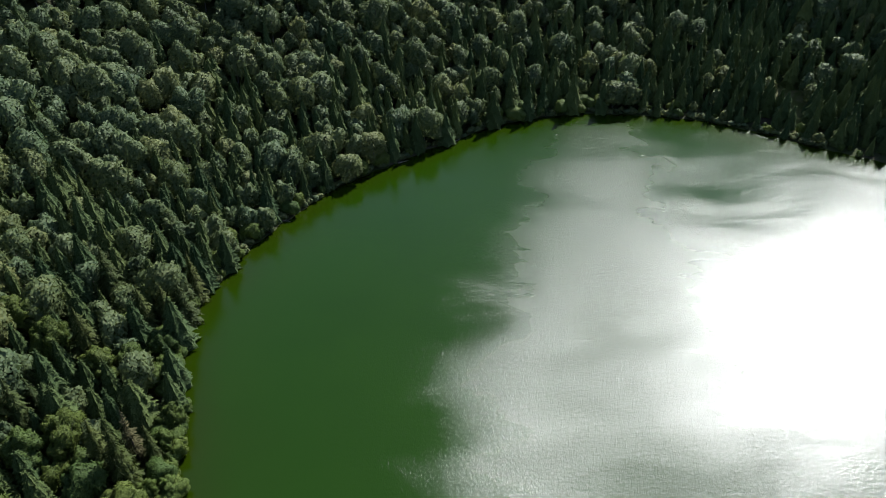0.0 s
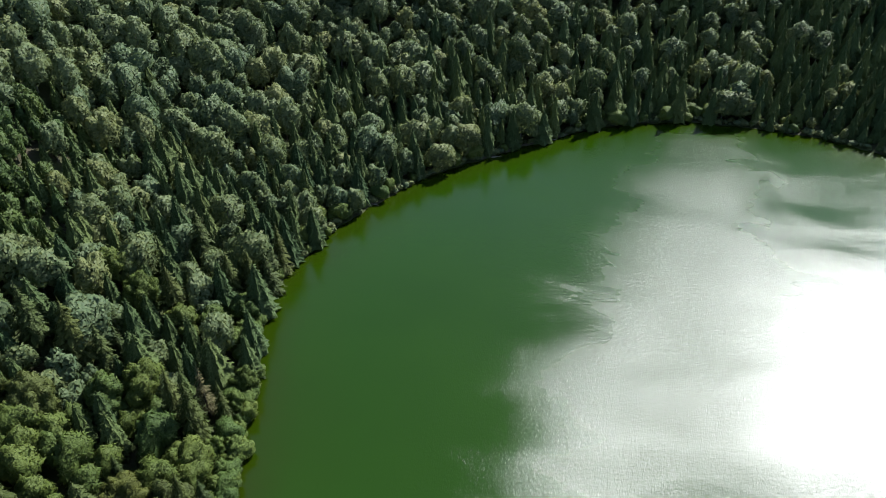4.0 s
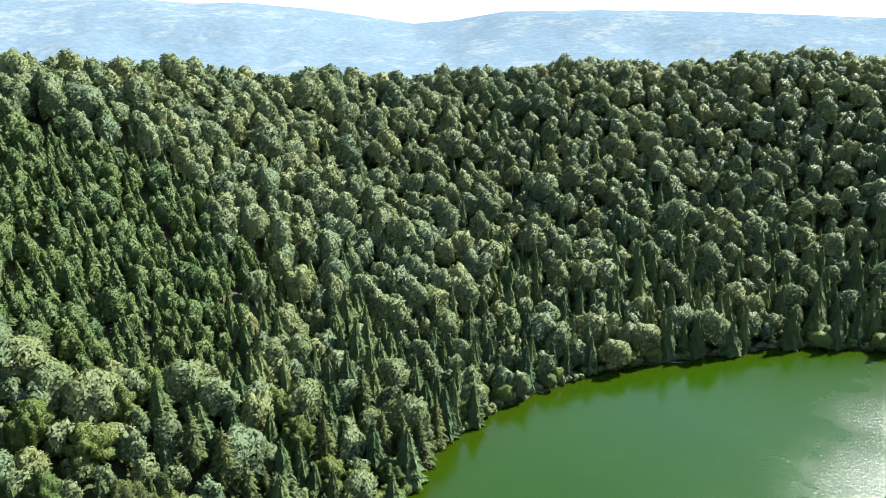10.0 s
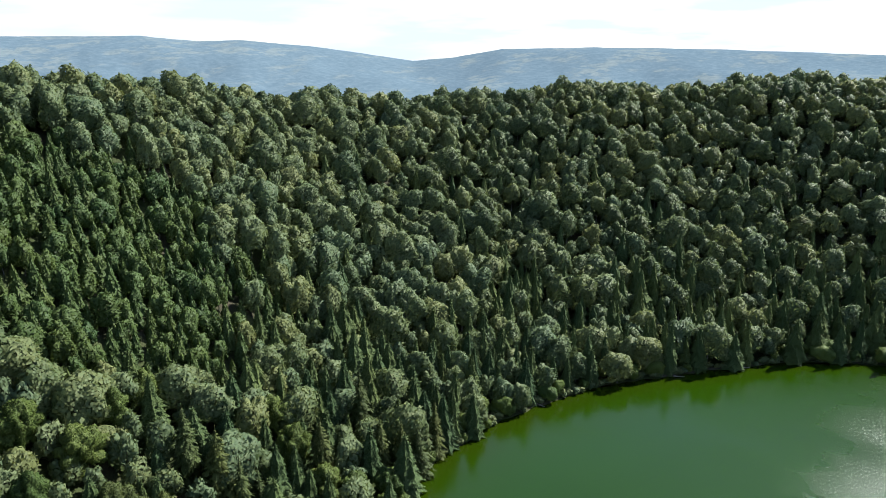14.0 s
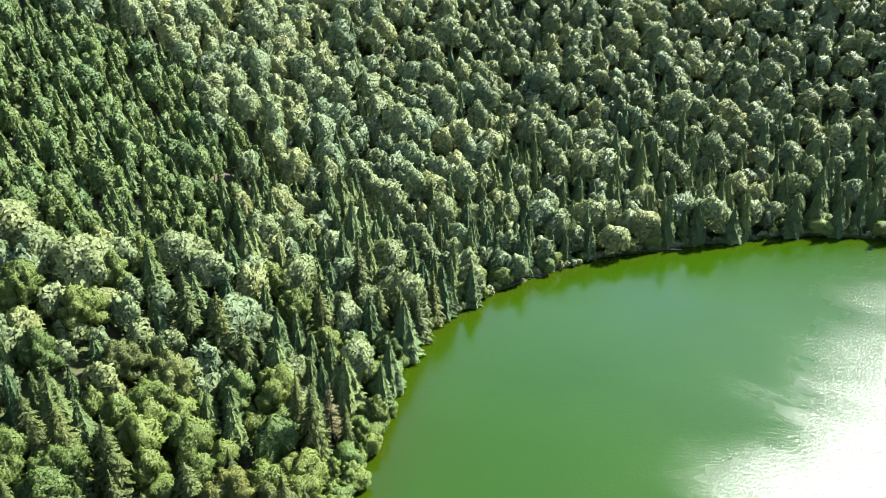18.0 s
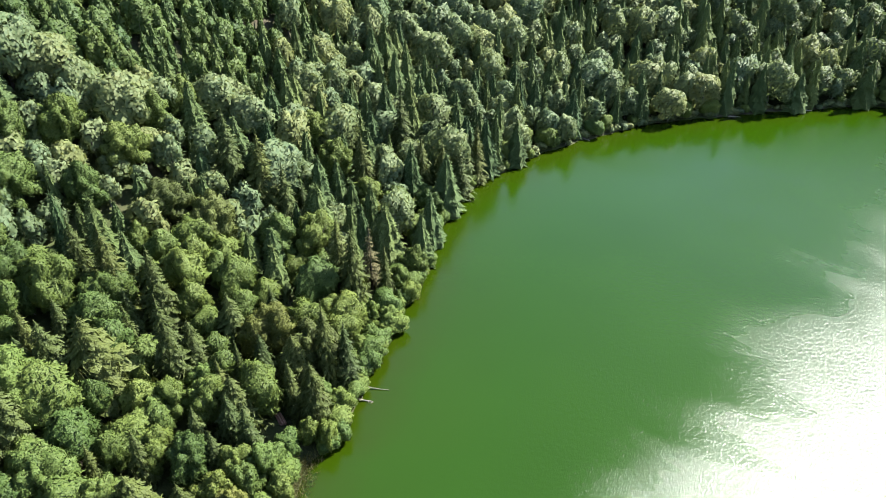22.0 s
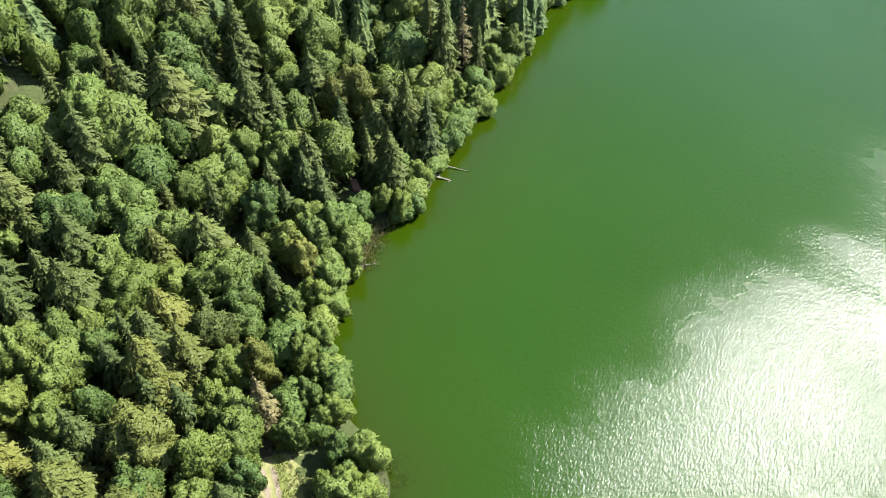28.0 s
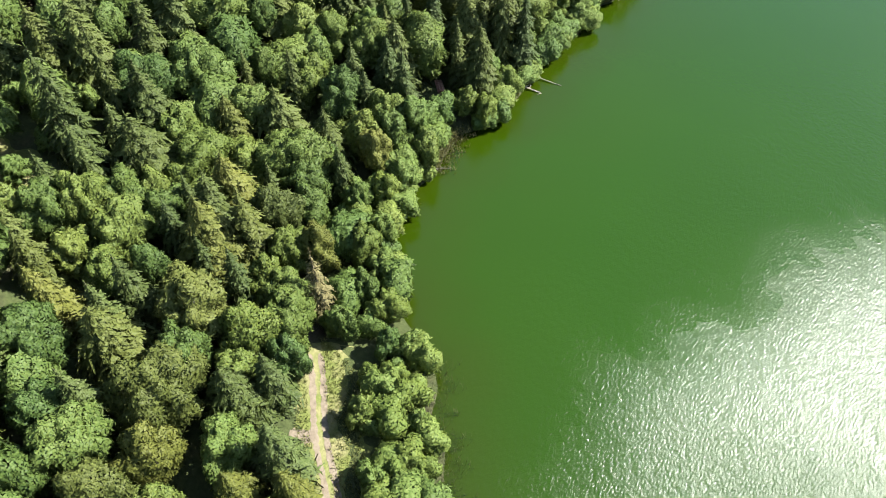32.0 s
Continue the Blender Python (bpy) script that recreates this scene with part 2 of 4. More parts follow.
    m.join(wet.outputs[0], m.out.inputs["Surface"])
    return m.mat


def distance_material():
    """Far hills: woods, meadows and hedges, their haze painted in as blue colour and a faint glow."""
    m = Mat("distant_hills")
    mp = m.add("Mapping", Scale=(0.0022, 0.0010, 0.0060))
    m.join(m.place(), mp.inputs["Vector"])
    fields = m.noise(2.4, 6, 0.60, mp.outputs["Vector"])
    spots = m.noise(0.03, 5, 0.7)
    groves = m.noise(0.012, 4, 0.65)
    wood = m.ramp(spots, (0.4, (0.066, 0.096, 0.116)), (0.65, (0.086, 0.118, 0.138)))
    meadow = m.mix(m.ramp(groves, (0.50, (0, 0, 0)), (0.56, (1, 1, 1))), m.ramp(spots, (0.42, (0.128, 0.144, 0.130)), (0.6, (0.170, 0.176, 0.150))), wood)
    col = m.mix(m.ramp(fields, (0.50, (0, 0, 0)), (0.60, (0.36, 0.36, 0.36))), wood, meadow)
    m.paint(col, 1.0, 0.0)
    # faint self-glow stands in for light scattered by the air
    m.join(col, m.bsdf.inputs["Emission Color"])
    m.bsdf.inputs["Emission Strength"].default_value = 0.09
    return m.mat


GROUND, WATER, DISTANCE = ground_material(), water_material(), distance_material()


def mesh_object(name, verts, faces, material, parent=None, label="", smooth=False, kind="", tree=None):
    me = bpy.data.meshes.new(name)
    me.from_pydata([tuple(v) for v in verts], [], [tuple(f) for f in faces])
    me.materials.append(material)
    if smooth:
        me.shade_smooth()
    ob = new(name, me)
    if parent:
        ob.parent = parent
    return tagged(ob, label, kind=kind)


# ---- the lake basin ----
MID = np.array((70.0, 150.0))
SHORE = [(-17, 20), (-33, 32), (-43, 34.5), (-55, 44), (-59.5, 50), (-62.5, 60), (-65.5, 69), (-63, 75), (-67, 90), (-72, 114), (-75.5, 131),
         (-81, 148), (-85, 163), (-87.5, 182), (-83, 204), (-78, 220), (-65, 243), (-50, 266), (-22, 291), (0, 309), (15, 321), (34, 332),
         (52, 339), (75, 343), (100, 342), (137, 334), (157, 324), (173, 313), (188, 303), (208, 292), (240, 262), (262, 215), (262, 150),
         (240, 85), (195, 30), (140, -8), (80, -22), (35, -14), (5, 4)]
_s = np.array(SHORE, float) - MID
_a, _r = np.arctan2(_s[:, 1], _s[:, 0]), np.hypot(_s[:, 0], _s[:, 1])
_o = np.argsort(_a)
_a, _r = _a[_o], _r[_o]


def shore_radius(a):
    """Distance from the lake's middle to its bank, in the direction a."""
    r = np.interp(a, _a, _r, period=2 * np.pi)
    return r + 0.5 * np.sin(31 * a + 1) * np.sin(7 * a) + 0.5 * np.sin(67 * a) * np.sin(5 * a + 1) + 0.4 * np.sin(113 * a + 2)


PROFILE_D = [-40, -12, 0, 4, 12, 35, 65, 90, 140, 170, 190, 230, 330, 600, 1100, 1900, 4700]
PROFILE_H = [-9, -3, 0.05, 0.7, 1.8, 6.5, 17, 30, 60, 80, 88, 86, 56, -25, -90, -110, -110]


def bank(x, y):
    """Angle, and metres beyond the bank (negative in the lake)."""
    a = np.arctan2(y - MID[1], x - MID[0])
    return a, np.hypot(x - MID[0], y - MID[1]) - shore_radius(a)


def ground_height(x, y):
    x, y = np.asarray(x, float), np.asarray(y, float)
    a, d = bank(x, y)
    h = np.interp(d, PROFILE_D, PROFILE_H)
    up = np.clip((d - 20) / 120, 0, 1)
    left = np.exp(-((np.mod(a, 2 * np.pi) - 3.1) / 0.30) ** 2)              # the western rim stands higher
    saddle = np.exp(-((np.mod(a, 2 * np.pi) - 2.58) / 0.26) ** 2)
    north = np.exp(-((np.mod(a, 2 * np.pi) - 1.70) / 0.42) ** 2)
    h = h + up * np.clip(1 - (d - 260) / 400, 0, 1) * (25 * left + 8 * saddle + 13 * north)
    h = h + up * (2.5 * np.sin(a * 9 + 1.0) + 1.8 * np.sin(a * 17 + d * 0.02) + 2.0 * np.sin(x * 0.031 + 2) * np.sin(y * 0.027))
    return h


def build_basin():
    n = 720
    ang = np.linspace(-np.pi, np.pi, n, endpoint=False)
    ds = list(np.arange(-40, 0, 8)) + [-3, -1, 0.3, 1.5, 3] + list(np.arange(5, 300, 5)) + list(300 * 1.09 ** np.arange(0, 33))
    rs = shore_radius(ang)
    pts = []
    for d in ds:
        r = rs + d
        x, y = MID[0] + r * np.cos(ang), MID[1] + r * np.sin(ang)
        pts.append(np.stack([x, y, ground_height(x, y)], 1))
    v = np.concatenate(pts)
    f = [(k * n + i, (k + 1) * n + i, (k + 1) * n + (i + 1) % n, k * n + (i + 1) % n) for k in range(len(ds) - 1) for i in range(n)]
    f.append(tuple(range(n)))
    f = [q[::-1] if len(q) == 4 else q for q in f]
    g = mesh_object("ground", v, f, GROUND, smooth=True)
    tagged(g, "brown leaf-littered crater slope round the lake", "ground", kind="structure")
    # water
    fac = [0.0] + list(np.linspace(0.1, 0.8, 8)) + [0.86, 0.9, 0.93, 0.95, 0.965, 0.98, 0.99, 1.0, 1.012]
    m = 360
    ang = np.linspace(-np.pi, np.pi, m, endpoint=False)
    rs = shore_radius(ang)
    v, sh = [(MID[0], MID[1], 0)], [120.0]
    for k in fac[1:]:
        for a, r in zip(ang, rs):
            v.append((MID[0] + k * r * math.cos(a), MID[1] + k * r * math.sin(a), 0))
            sh.append(max(0.0, (1 - k) * r * 0.93))
    f = [(0, 1 + i, 1 + (i + 1) % m) for i in range(m)]
    for k in range(len(fac) - 2):
        b = 1 + k * m
        f += [(b + i, b + m + i, b + m + (i + 1) % m, b + (i + 1) % m) for i in range(m)]
    w = mesh_object("water", v, f, WATER)
    w.data.attributes.new("shore", "FLOAT", "POINT").data.foreach_set("value", np.array(sh, np.float32))
    tagged(w, "opaque green crater lake water ruffled by gusts", "lake", kind="structure")


build_basin()


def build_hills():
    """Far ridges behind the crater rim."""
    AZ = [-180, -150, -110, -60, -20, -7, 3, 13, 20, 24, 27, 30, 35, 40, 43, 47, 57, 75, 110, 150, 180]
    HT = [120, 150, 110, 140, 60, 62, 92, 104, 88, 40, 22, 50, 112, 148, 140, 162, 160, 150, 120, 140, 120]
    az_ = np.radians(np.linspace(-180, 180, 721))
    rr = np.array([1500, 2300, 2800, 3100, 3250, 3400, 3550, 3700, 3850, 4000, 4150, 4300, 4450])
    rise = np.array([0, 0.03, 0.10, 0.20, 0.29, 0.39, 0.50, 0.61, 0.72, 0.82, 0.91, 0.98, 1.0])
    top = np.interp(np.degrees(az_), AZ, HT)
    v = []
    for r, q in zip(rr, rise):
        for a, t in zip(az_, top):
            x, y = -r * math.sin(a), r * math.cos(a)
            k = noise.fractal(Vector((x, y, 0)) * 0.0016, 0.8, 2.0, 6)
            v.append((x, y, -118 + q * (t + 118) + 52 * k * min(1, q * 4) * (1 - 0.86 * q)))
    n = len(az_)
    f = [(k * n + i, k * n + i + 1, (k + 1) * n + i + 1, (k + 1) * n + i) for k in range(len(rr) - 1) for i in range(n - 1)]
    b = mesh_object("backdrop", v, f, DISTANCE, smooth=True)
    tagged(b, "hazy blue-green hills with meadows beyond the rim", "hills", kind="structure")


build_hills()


# ---- trees ----
def ico(level):
    bm = bmesh.new()
    bmesh.ops.create_icosphere(bm, subdivisions=level, radius=1)
    v, f = np.array([tuple(q.co) for q in bm.verts]), [tuple(q.index for q in p.verts) for p in bm.faces]
    bm.free()
    return v, f


ICO_V, ICO_F = ico(1)
BALLS = {level: ico(level) for level in (2, 3, 4)}


class Shell:
    """Collects faces of one mesh."""

    def __init__(self):
        self.v, self.f, self.n, self.lie = [], [], 0, []

    def put(self, v, f, lie=None):
        v = np.asarray(v, float).reshape(-1, 3)
        self.v.append(v)
        self.lie.append(np.zeros(v.shape) if lie is None else np.asarray(lie, float).reshape(-1, 3))
        self.f.append(np.asarray(f, int) + self.n)
        self.n += len(v)

    def quads(self, v, lie):
        """v: k x 4 x 3; lie: the way each quad is turned to the light, k x 3."""
        k = len(v)
        face = np.cross(v[:, 2] - v[:, 0], v[:, 3] - v[:, 1])
        v = np.where(((face * lie).sum(1) < 0)[:, None, None], v[:, ::-1], v)
        self.put(v.reshape(-1, 3), np.arange(4 * k).reshape(k, 4), np.repeat(lie, 4, axis=0))

    def leafy(self):
        """As done(), with the normals of the leaves."""
        return (*self.done(), np.concatenate(self.lie))

    def done(self):
        faces = [tuple(r) for a in self.f for r in a.tolist()]
        return np.concatenate(self.v), faces


def cards(rng, at, out, size, slim=0.5, wild=0.4):
    """Leaf sprays at the points at, facing out, of the given size."""
    k = len(at)
    nrm = out + rng.normal(0, wild, (k, 3))
    nrm /= np.linalg.norm(nrm, axis=1, keepdims=True)
    fall = out * (1, 1, 0) + np.array((0, 0, -0.8)) + rng.normal(0, 0.5, (k, 3))
    u = fall - nrm * (fall * nrm).sum(1, keepdims=True)
    u /= np.linalg.norm(u, axis=1, keepdims=True) + 1e-9
    w = np.cross(nrm, u)
    s = size * rng.uniform(0.6, 1.3, (k, 1))
    droop = nrm * s * 0.3
    return np.stack([at - u * s * 0.8 - droop * 0.4, at + w * s * slim, at + u * s * 1.25 - droop, at - w * s * slim], 1)


def tube(shell, path, radii, sides=6):
    """A tapered limb along path."""
    path = np.asarray(path, float)
    rings = []
    for i, (p, r) in enumerate(zip(path, radii)):
        d = path[min(i + 1, len(path) - 1)] - path[max(i - 1, 0)]
        d = d / (np.linalg.norm(d) + 1e-9)
        u = np.cross(d, (0.3, 0.9, 0.2))
        u /= np.linalg.norm(u)
        w = np.cross(d, u)
        an = np.linspace(0, 2 * np.pi, sides, endpoint=False)
        rings.append(p + r * (np.cos(an)[:, None] * u + np.sin(an)[:, None] * w))
    f = [(k * sides + i, k * sides + (i + 1) % sides, (k + 1) * sides + (i + 1) % sides, (k + 1) * sides + i)
         for k in range(len(path) - 1) for i in range(sides)]
    shell.put(np.concatenate(rings), f)


def unit(v):
    return v / (np.linalg.norm(v, axis=-1, keepdims=True) + 1e-9)


def billows(rng, ways, count, lift, spread):
    """How far each way lies out on the rounded boughs of a crown, 0 to 1."""
    q = (np.arange(count) + 0.5) / count
    z = 1 - 1.75 * q + rng.normal(0, 0.05, count)
    an = 2.39996 * np.arange(count) + rng.normal(0, 0.35, count)
    r = np.sqrt(np.clip(1 - z * z, 0, 1))
    mids = unit(np.stack([np.cos(an) * r, np.sin(an) * r, z], 1))
    size = spread * 2.1 / math.sqrt(count) * rng.uniform(0.75, 1.30, count)
    far = 2 * (1 - ways @ mids.T)
    return (np.sqrt(np.clip(1 - far / size ** 2, 0, 1)) * rng.uniform(1 - lift, 1, count)).max(1)


def broadleaf(seed, boughs, leaves, low=0.06, wide=0.34, size=0.022, slim=0.5, wild=0.45, level=3, rough=0.035, deep=0.26):
    """Crown and trunk of a broad-leaved tree one metre high; wide is the crown's half width.
    The crown is a billowing dome of boughs within boughs, set all over with leaf sprays."""
    rng = np.random.default_rng(seed)
    crown, wood = Shell(), Shell()
    ways, faces = BALLS[level]
    faces = np.array(faces)
    tall = 1 - low
    out = 1 - deep - 0.13 + deep * billows(rng, ways, boughs, 0.45, 1.0) + 0.13 * billows(rng, ways, boughs * 5, 0.5, 1.0)
    out = out * (1 + rng.normal(0, rough, len(ways)))
    sway = 1 + 0.17 * np.sin(np.arctan2(ways[:, 1], ways[:, 0]) * 2 + rng.uniform(0, 6)) + 0.10 * np.sin(np.arctan2(ways[:, 1], ways[:, 0]) * 3 + rng.uniform(0, 6))
    up, down = np.maximum(ways[:, 2], 0), np.minimum(ways[:, 2], 0)
    v = np.stack([ways[:, 0] * wide * sway * out, ways[:, 1] * wide * sway * out, low + tall * 0.40 + (up * 0.60 + down * 0.44) * tall * out], 1)
    v[:, :2] *= (1 + 0.12 * up * (1 - up) + 0.30 * down ** 2)[:, None]
    v[:, :2] += rng.normal(0, 0.03, 2) * (v[:, 2:] - low)
    side = np.cross(v[faces[:, 1]] - v[faces[:, 0]], v[faces[:, 2]] - v[faces[:, 0]])
    lie = np.zeros(v.shape)
    for k in range(3):
        np.add.at(lie, faces[:, k], side)
    lie = unit(unit(lie) + 0.35 * ways)
    seen_ = v[faces].mean(1)[:, 2] > low + tall * 0.10
    faces, side = faces[seen_], side[seen_]
    crown.put(v, faces, lie)
    pick = rng.choice(len(faces), leaves, p=np.linalg.norm(side, axis=1) / np.linalg.norm(side, axis=1).sum())
    mix = rng.dirichlet((1, 1, 1), leaves)[:, :, None]
    at = (v[faces[pick]] * mix).sum(1)
    corner = faces[pick, 0]
    d = unit(side[pick]) + np.array((0, 0, 0.2))
    d = unit(d)
    at = at + d * size * rng.uniform(-0.15, 0.75, (leaves, 1))
    crown.quads(cards(rng, at, d, size, slim, wild), unit(lie[corner] + 0.5 * d + rng.normal(0, 0.30, (leaves, 3))))
    lean = rng.normal(0, 0.012, 2)
    top = tall / 2
    tube(wood, [(0, 0, -0.06), (lean[0], lean[1], low * 0.6), (lean[0] * 2, lean[1] * 2, low + top * 0.5), (lean[0] * 2, lean[1] * 3, low + top * 1.2)], (0.020, 0.015, 0.011, 0.004))
    for k in range(5 if leaves > 1000 else 0):
        an = k * 1.3 + rng.uniform(0, 1)
        z0 = low + 0.12 * rng.uniform(0.5, 1.3)
        tip = wide * 0.5
        tube(wood, [(lean[0] * 1.5, lean[1] * 1.5, z0), (tip * 0.5 * math.cos(an), tip * 0.5 * math.sin(an), z0 + 0.10), (tip * math.cos(an), tip * math.sin(an), z0 + 0.24)], (0.009, 0.006, 0.002), 4)
    return crown.leafy(), wood.done()


def far_spruce(seed, tiers, points, wide=0.22, low=0.03, twigs=120):
    """Crown and trunk of a spruce one metre high, closed and pointed: ragged skirts of boughs, one over the other."""
    rng = np.random.default_rng(seed)
    crown, wood = Shell(), Shell()
    ends, outs = [], []
    for k in range(tiers):
        q = (k + rng.uniform(-0.2, 0.2)) / (tiers - 1)
        q = min(1.0, max(0.0, q))
        full = wide * ((1 - q) ** 0.80 * 0.95 + 0.05) * rng.uniform(0.82, 1.15)
        if q < 0.12:
            full *= 0.75 + 2 * q
        step = 0.95 / tiers
        z = low + (0.95 - low) * q
        an = 2 * np.pi * (np.arange(points) + rng.uniform(-0.3, 0.3, points)) / points + k * 0.9
        long = np.where(np.arange(points) % 2 == 0, rng.uniform(0.85, 1.30, points), rng.uniform(0.45, 0.75, points))
        way = np.stack([np.cos(an), np.sin(an), np.zeros(points)], 1)
        rings = []
        for part_, rise in ((0.10, 1.5), (0.55, 0.65), (1.0, -0.35)):
            r = full * (part_ if part_ < 0.2 else part_ * (0.4 + 0.6 * long))
            drop = step * rise + (0 if part_ < 0.9 else 1) * (-0.40 * full * long)
            ring = way * np.reshape(r, (-1, 1)) if np.ndim(r) else way * r
            ring = ring + np.array((0, 0, z)) + np.stack([np.zeros(points), np.zeros(points), np.broadcast_to(drop, points) + rng.normal(0, step * 0.15, points)], 1)
            rings.append(ring)
        v = np.concatenate(rings)
        f = [(a * points + i, (a + 1) * points + i, (a + 1) * points + (i + 1) % points, a * points + (i + 1) % points) for a in range(2) for i in range(points)]
        crown.put(v, f, np.tile(unit(way + np.array((0, 0, 0.65))), (3, 1)))
        ends.append(rings[2]), outs.append(way)
    ends, outs = np.concatenate(ends), np.concatenate(outs)
    if twigs:
        pick = rng.integers(0, len(ends), twigs)
        d = outs[pick]
        at = ends[pick] * (1, 1, 1) - d * rng.uniform(0, 0.05, (twigs, 1)) + np.array((0, 0, 0.006))
        crown.quads(cards(rng, at, unit(d * 0.5 + np.array((0, 0, 0.8))), 0.030, 0.35, 0.35), unit(d * 0.8 + np.array((0, 0, 0.6)) + rng.normal(0, 0.25, (twigs, 3))))
    crown.put(ICO_V * (0.006, 0.006, 0.04) + (0, 0, 0.97), ICO_F, ICO_V)
    tube(wood, [(0, 0, -0.06), (0, 0, 0.25), (0, 0, 0.6), (0, 0, 0.98)], (0.017, 0.013, 0.008, 0.002))
    return (*crown.done(), None), wood.done()


def spruce(seed, whorls, per, segs, wide=0.15, low=0.10, twigs=0, thin=1.0, heart=0.55):
    """Crown and trunk of a spruce one metre high, with drooping boughs."""
    rng = np.random.default_rng(seed)
    crown, wood = Shell(), Shell()
    quads, lies = [], []
    for k in range(whorls):
        q = min(1, max(0, (k + rng.uniform(-0.3, 0.3)) / (whorls - 1)))
        zc = low + (0.955 - low) * q
        full = wide * ((1 - q) ** 0.80 * 0.94 + 0.06)
        if q < 0.15:
            full *= 0.75 + q * 1.6
        for b in range(per):
            if rng.uniform() > thin:
                continue
            an = 2 * np.pi * (b + rng.uniform(-0.4, 0.4)) / per + k * 1.1
            z0 = zc + rng.uniform(-0.5, 0.5) * (0.9 / whorls)
            L = full * rng.uniform(0.58, 1.28)
            out, side = np.array((math.cos(an), math.sin(an), 0)), np.array((-math.sin(an), math.cos(an), 0))
            drop = rng.uniform(0.45, 1.0) if twigs > 4 else rng.uniform(0.7, 1.3)
            s = np.linspace(0.0, 1, segs + 1)
            line = z0 * np.array((0, 0, 1)) + np.outer(s * L, out) + np.outer((0.18 * s - drop * s ** 1.6 + 0.16 * s ** 4) * L, (0, 0, 1))
            fine = twigs > 4
            wdt = L * np.interp(s, (0, 0.25, 0.65, 1), (0.08, 0.20, 0.19, 0.02) if fine else (0.16, 0.40, 0.36, 0.05)) * rng.uniform(0.8, 1.25)
            lie = unit(out * 0.75 + np.array((0, 0, 0.62)) + rng.normal(0, 0.20, 3))
            for sg in (-1, 1):
                wj = wdt * rng.uniform(0.75, 1.25, len(s))
                edge = line + side * (sg * wj)[:, None] - np.outer(wj * rng.uniform(0.35, 0.75), (0, 0, 1)) + np.outer(wj * 0.6, out)
                quads.append(np.stack([line[:-1], line[1:], edge[1:], edge[:-1]], 1))
                lies.append(np.tile(unit(lie + side * sg * 0.35), (segs, 1)))
            if twigs:
                t = rng.uniform(0.22, 1.0, twigs)
                at = z0 * np.array((0, 0, 1)) + np.outer(t * L, out) + np.outer((0.18 * t - drop * t ** 1.6) * L, (0, 0, 1))
                sd = np.outer(rng.choice((-1, 1), twigs) * rng.uniform(0.2, 0.7, twigs) * L * 0.6, side)
                hang = np.outer(rng.uniform(0.10, 0.32, twigs) * L, (0, 0, -1))
                tipp = at + sd + hang + np.outer(rng.uniform(0.08, 0.36, twigs) * L, out)
                wv = np.outer(np.full(twigs, L * (0.048 if fine else 0.06)), out) + np.array((0, 0, L * 0.03))
                quads.append(np.stack([at - wv, at + wv, tipp + wv * 0.3, tipp - wv * 0.3], 1))
                lies.append(unit(lie + rng.normal(0, 0.30, (twigs, 3))))
    crown.quads(np.concatenate(quads), np.concatenate(lies))
    if heart:
        an = np.linspace(0, 2 * np.pi, 7, endpoint=False)
        rings = [np.stack([np.cos(an) * r, np.sin(an) * r, np.full(7, z)], 1) for z, r in
                 ((low, wide * heart * 0.5), (low + 0.1, wide * heart), (0.5, wide * heart * 0.62), (0.93, 0.004))]
        crown.put(np.concatenate(rings), [(k * 7 + i, k * 7 + (i + 1) % 7, k * 7 + 7 + (i + 1) % 7, k * 7 + 7 + i) for k in range(3) for i in range(7)],
                  np.tile(np.stack([np.cos(an), np.sin(an), np.full(7, 0.4)], 1) / 1.077, (4, 1)))
    leader = ICO_V * (0.005, 0.005, 0.04) + (0, 0, 0.975)
    crown.put(leader, ICO_F, ICO_V)
    tube(wood, [(0, 0, -0.06), (0, 0, 0.25), (0, 0, 0.6), (0, 0, 0.98)], (0.017, 0.013, 0.008, 0.002))
    return crown.leafy(), wood.done()


def to_mesh(name, vf, material, smooth=False):
    me = bpy.data.meshes.new(name)
    me.from_pydata(vf[0].tolist(), [], vf[1], shade_flat=len(vf) > 2 and vf[2] is None)
    me.materials.append(material)
    if len(vf) > 2 and vf[2] is not None:
        me.normals_split_custom_set_from_vertices(vf[2].tolist())
    return me


BEECH_NEAR = [broadleaf(10 + k, 30, 4200, 0.05, w, 0.022, 0.42, 0.95, 4, 0.04, 0.46) for k, w in enumerate((0.34, 0.37, 0.32, 0.39))]
BEECH_MID = [broadleaf(30 + k, 26, 950, 0.05, w, 0.034, 0.46, 0.85, 3, 0.05, 0.40) for k, w in enumerate((0.33, 0.36, 0.31, 0.30))]
BEECH_DISTANT = [broadleaf(40 + k, 16, 330, 0.05, w, 0.050, 0.50, 0.95, 2, 0.08, 0.50) for k, w in enumerate((0.34, 0.37, 0.32, 0.31, 0.35))]
BEECH_FAR = [broadleaf(50 + k, 20, 300, 0.05, w, 0.042, 0.50, 0.9, 3, 0.06, 0.44) for k, w in enumerate((0.34, 0.37, 0.32, 0.31, 0.35))]
FIR_NEAR = [spruce(60 + k, 24, 12, 3, w, 0.05, 8, 1.0, 0.5) for k, w in enumerate((0.36, 0.41, 0.32))]
SPRUCE_NEAR = [spruce(70 + k, 27, 10, 3, w, 0.05, 7, t, 0.45) for k, (w, t) in enumerate(((0.22, 1), (0.25, 1), (0.19, 0.95), (0.17, 0.9)))]
SPRUCE_DEAD = [spruce(80, 22, 6, 3, 0.17, 0.10, 5, 0.7, 0.0)]
SPRUCE_MID = [far_spruce(90 + k, 24, 14, w, 0.04, 700) for k, w in enumerate((0.24, 0.28, 0.21, 0.26))]
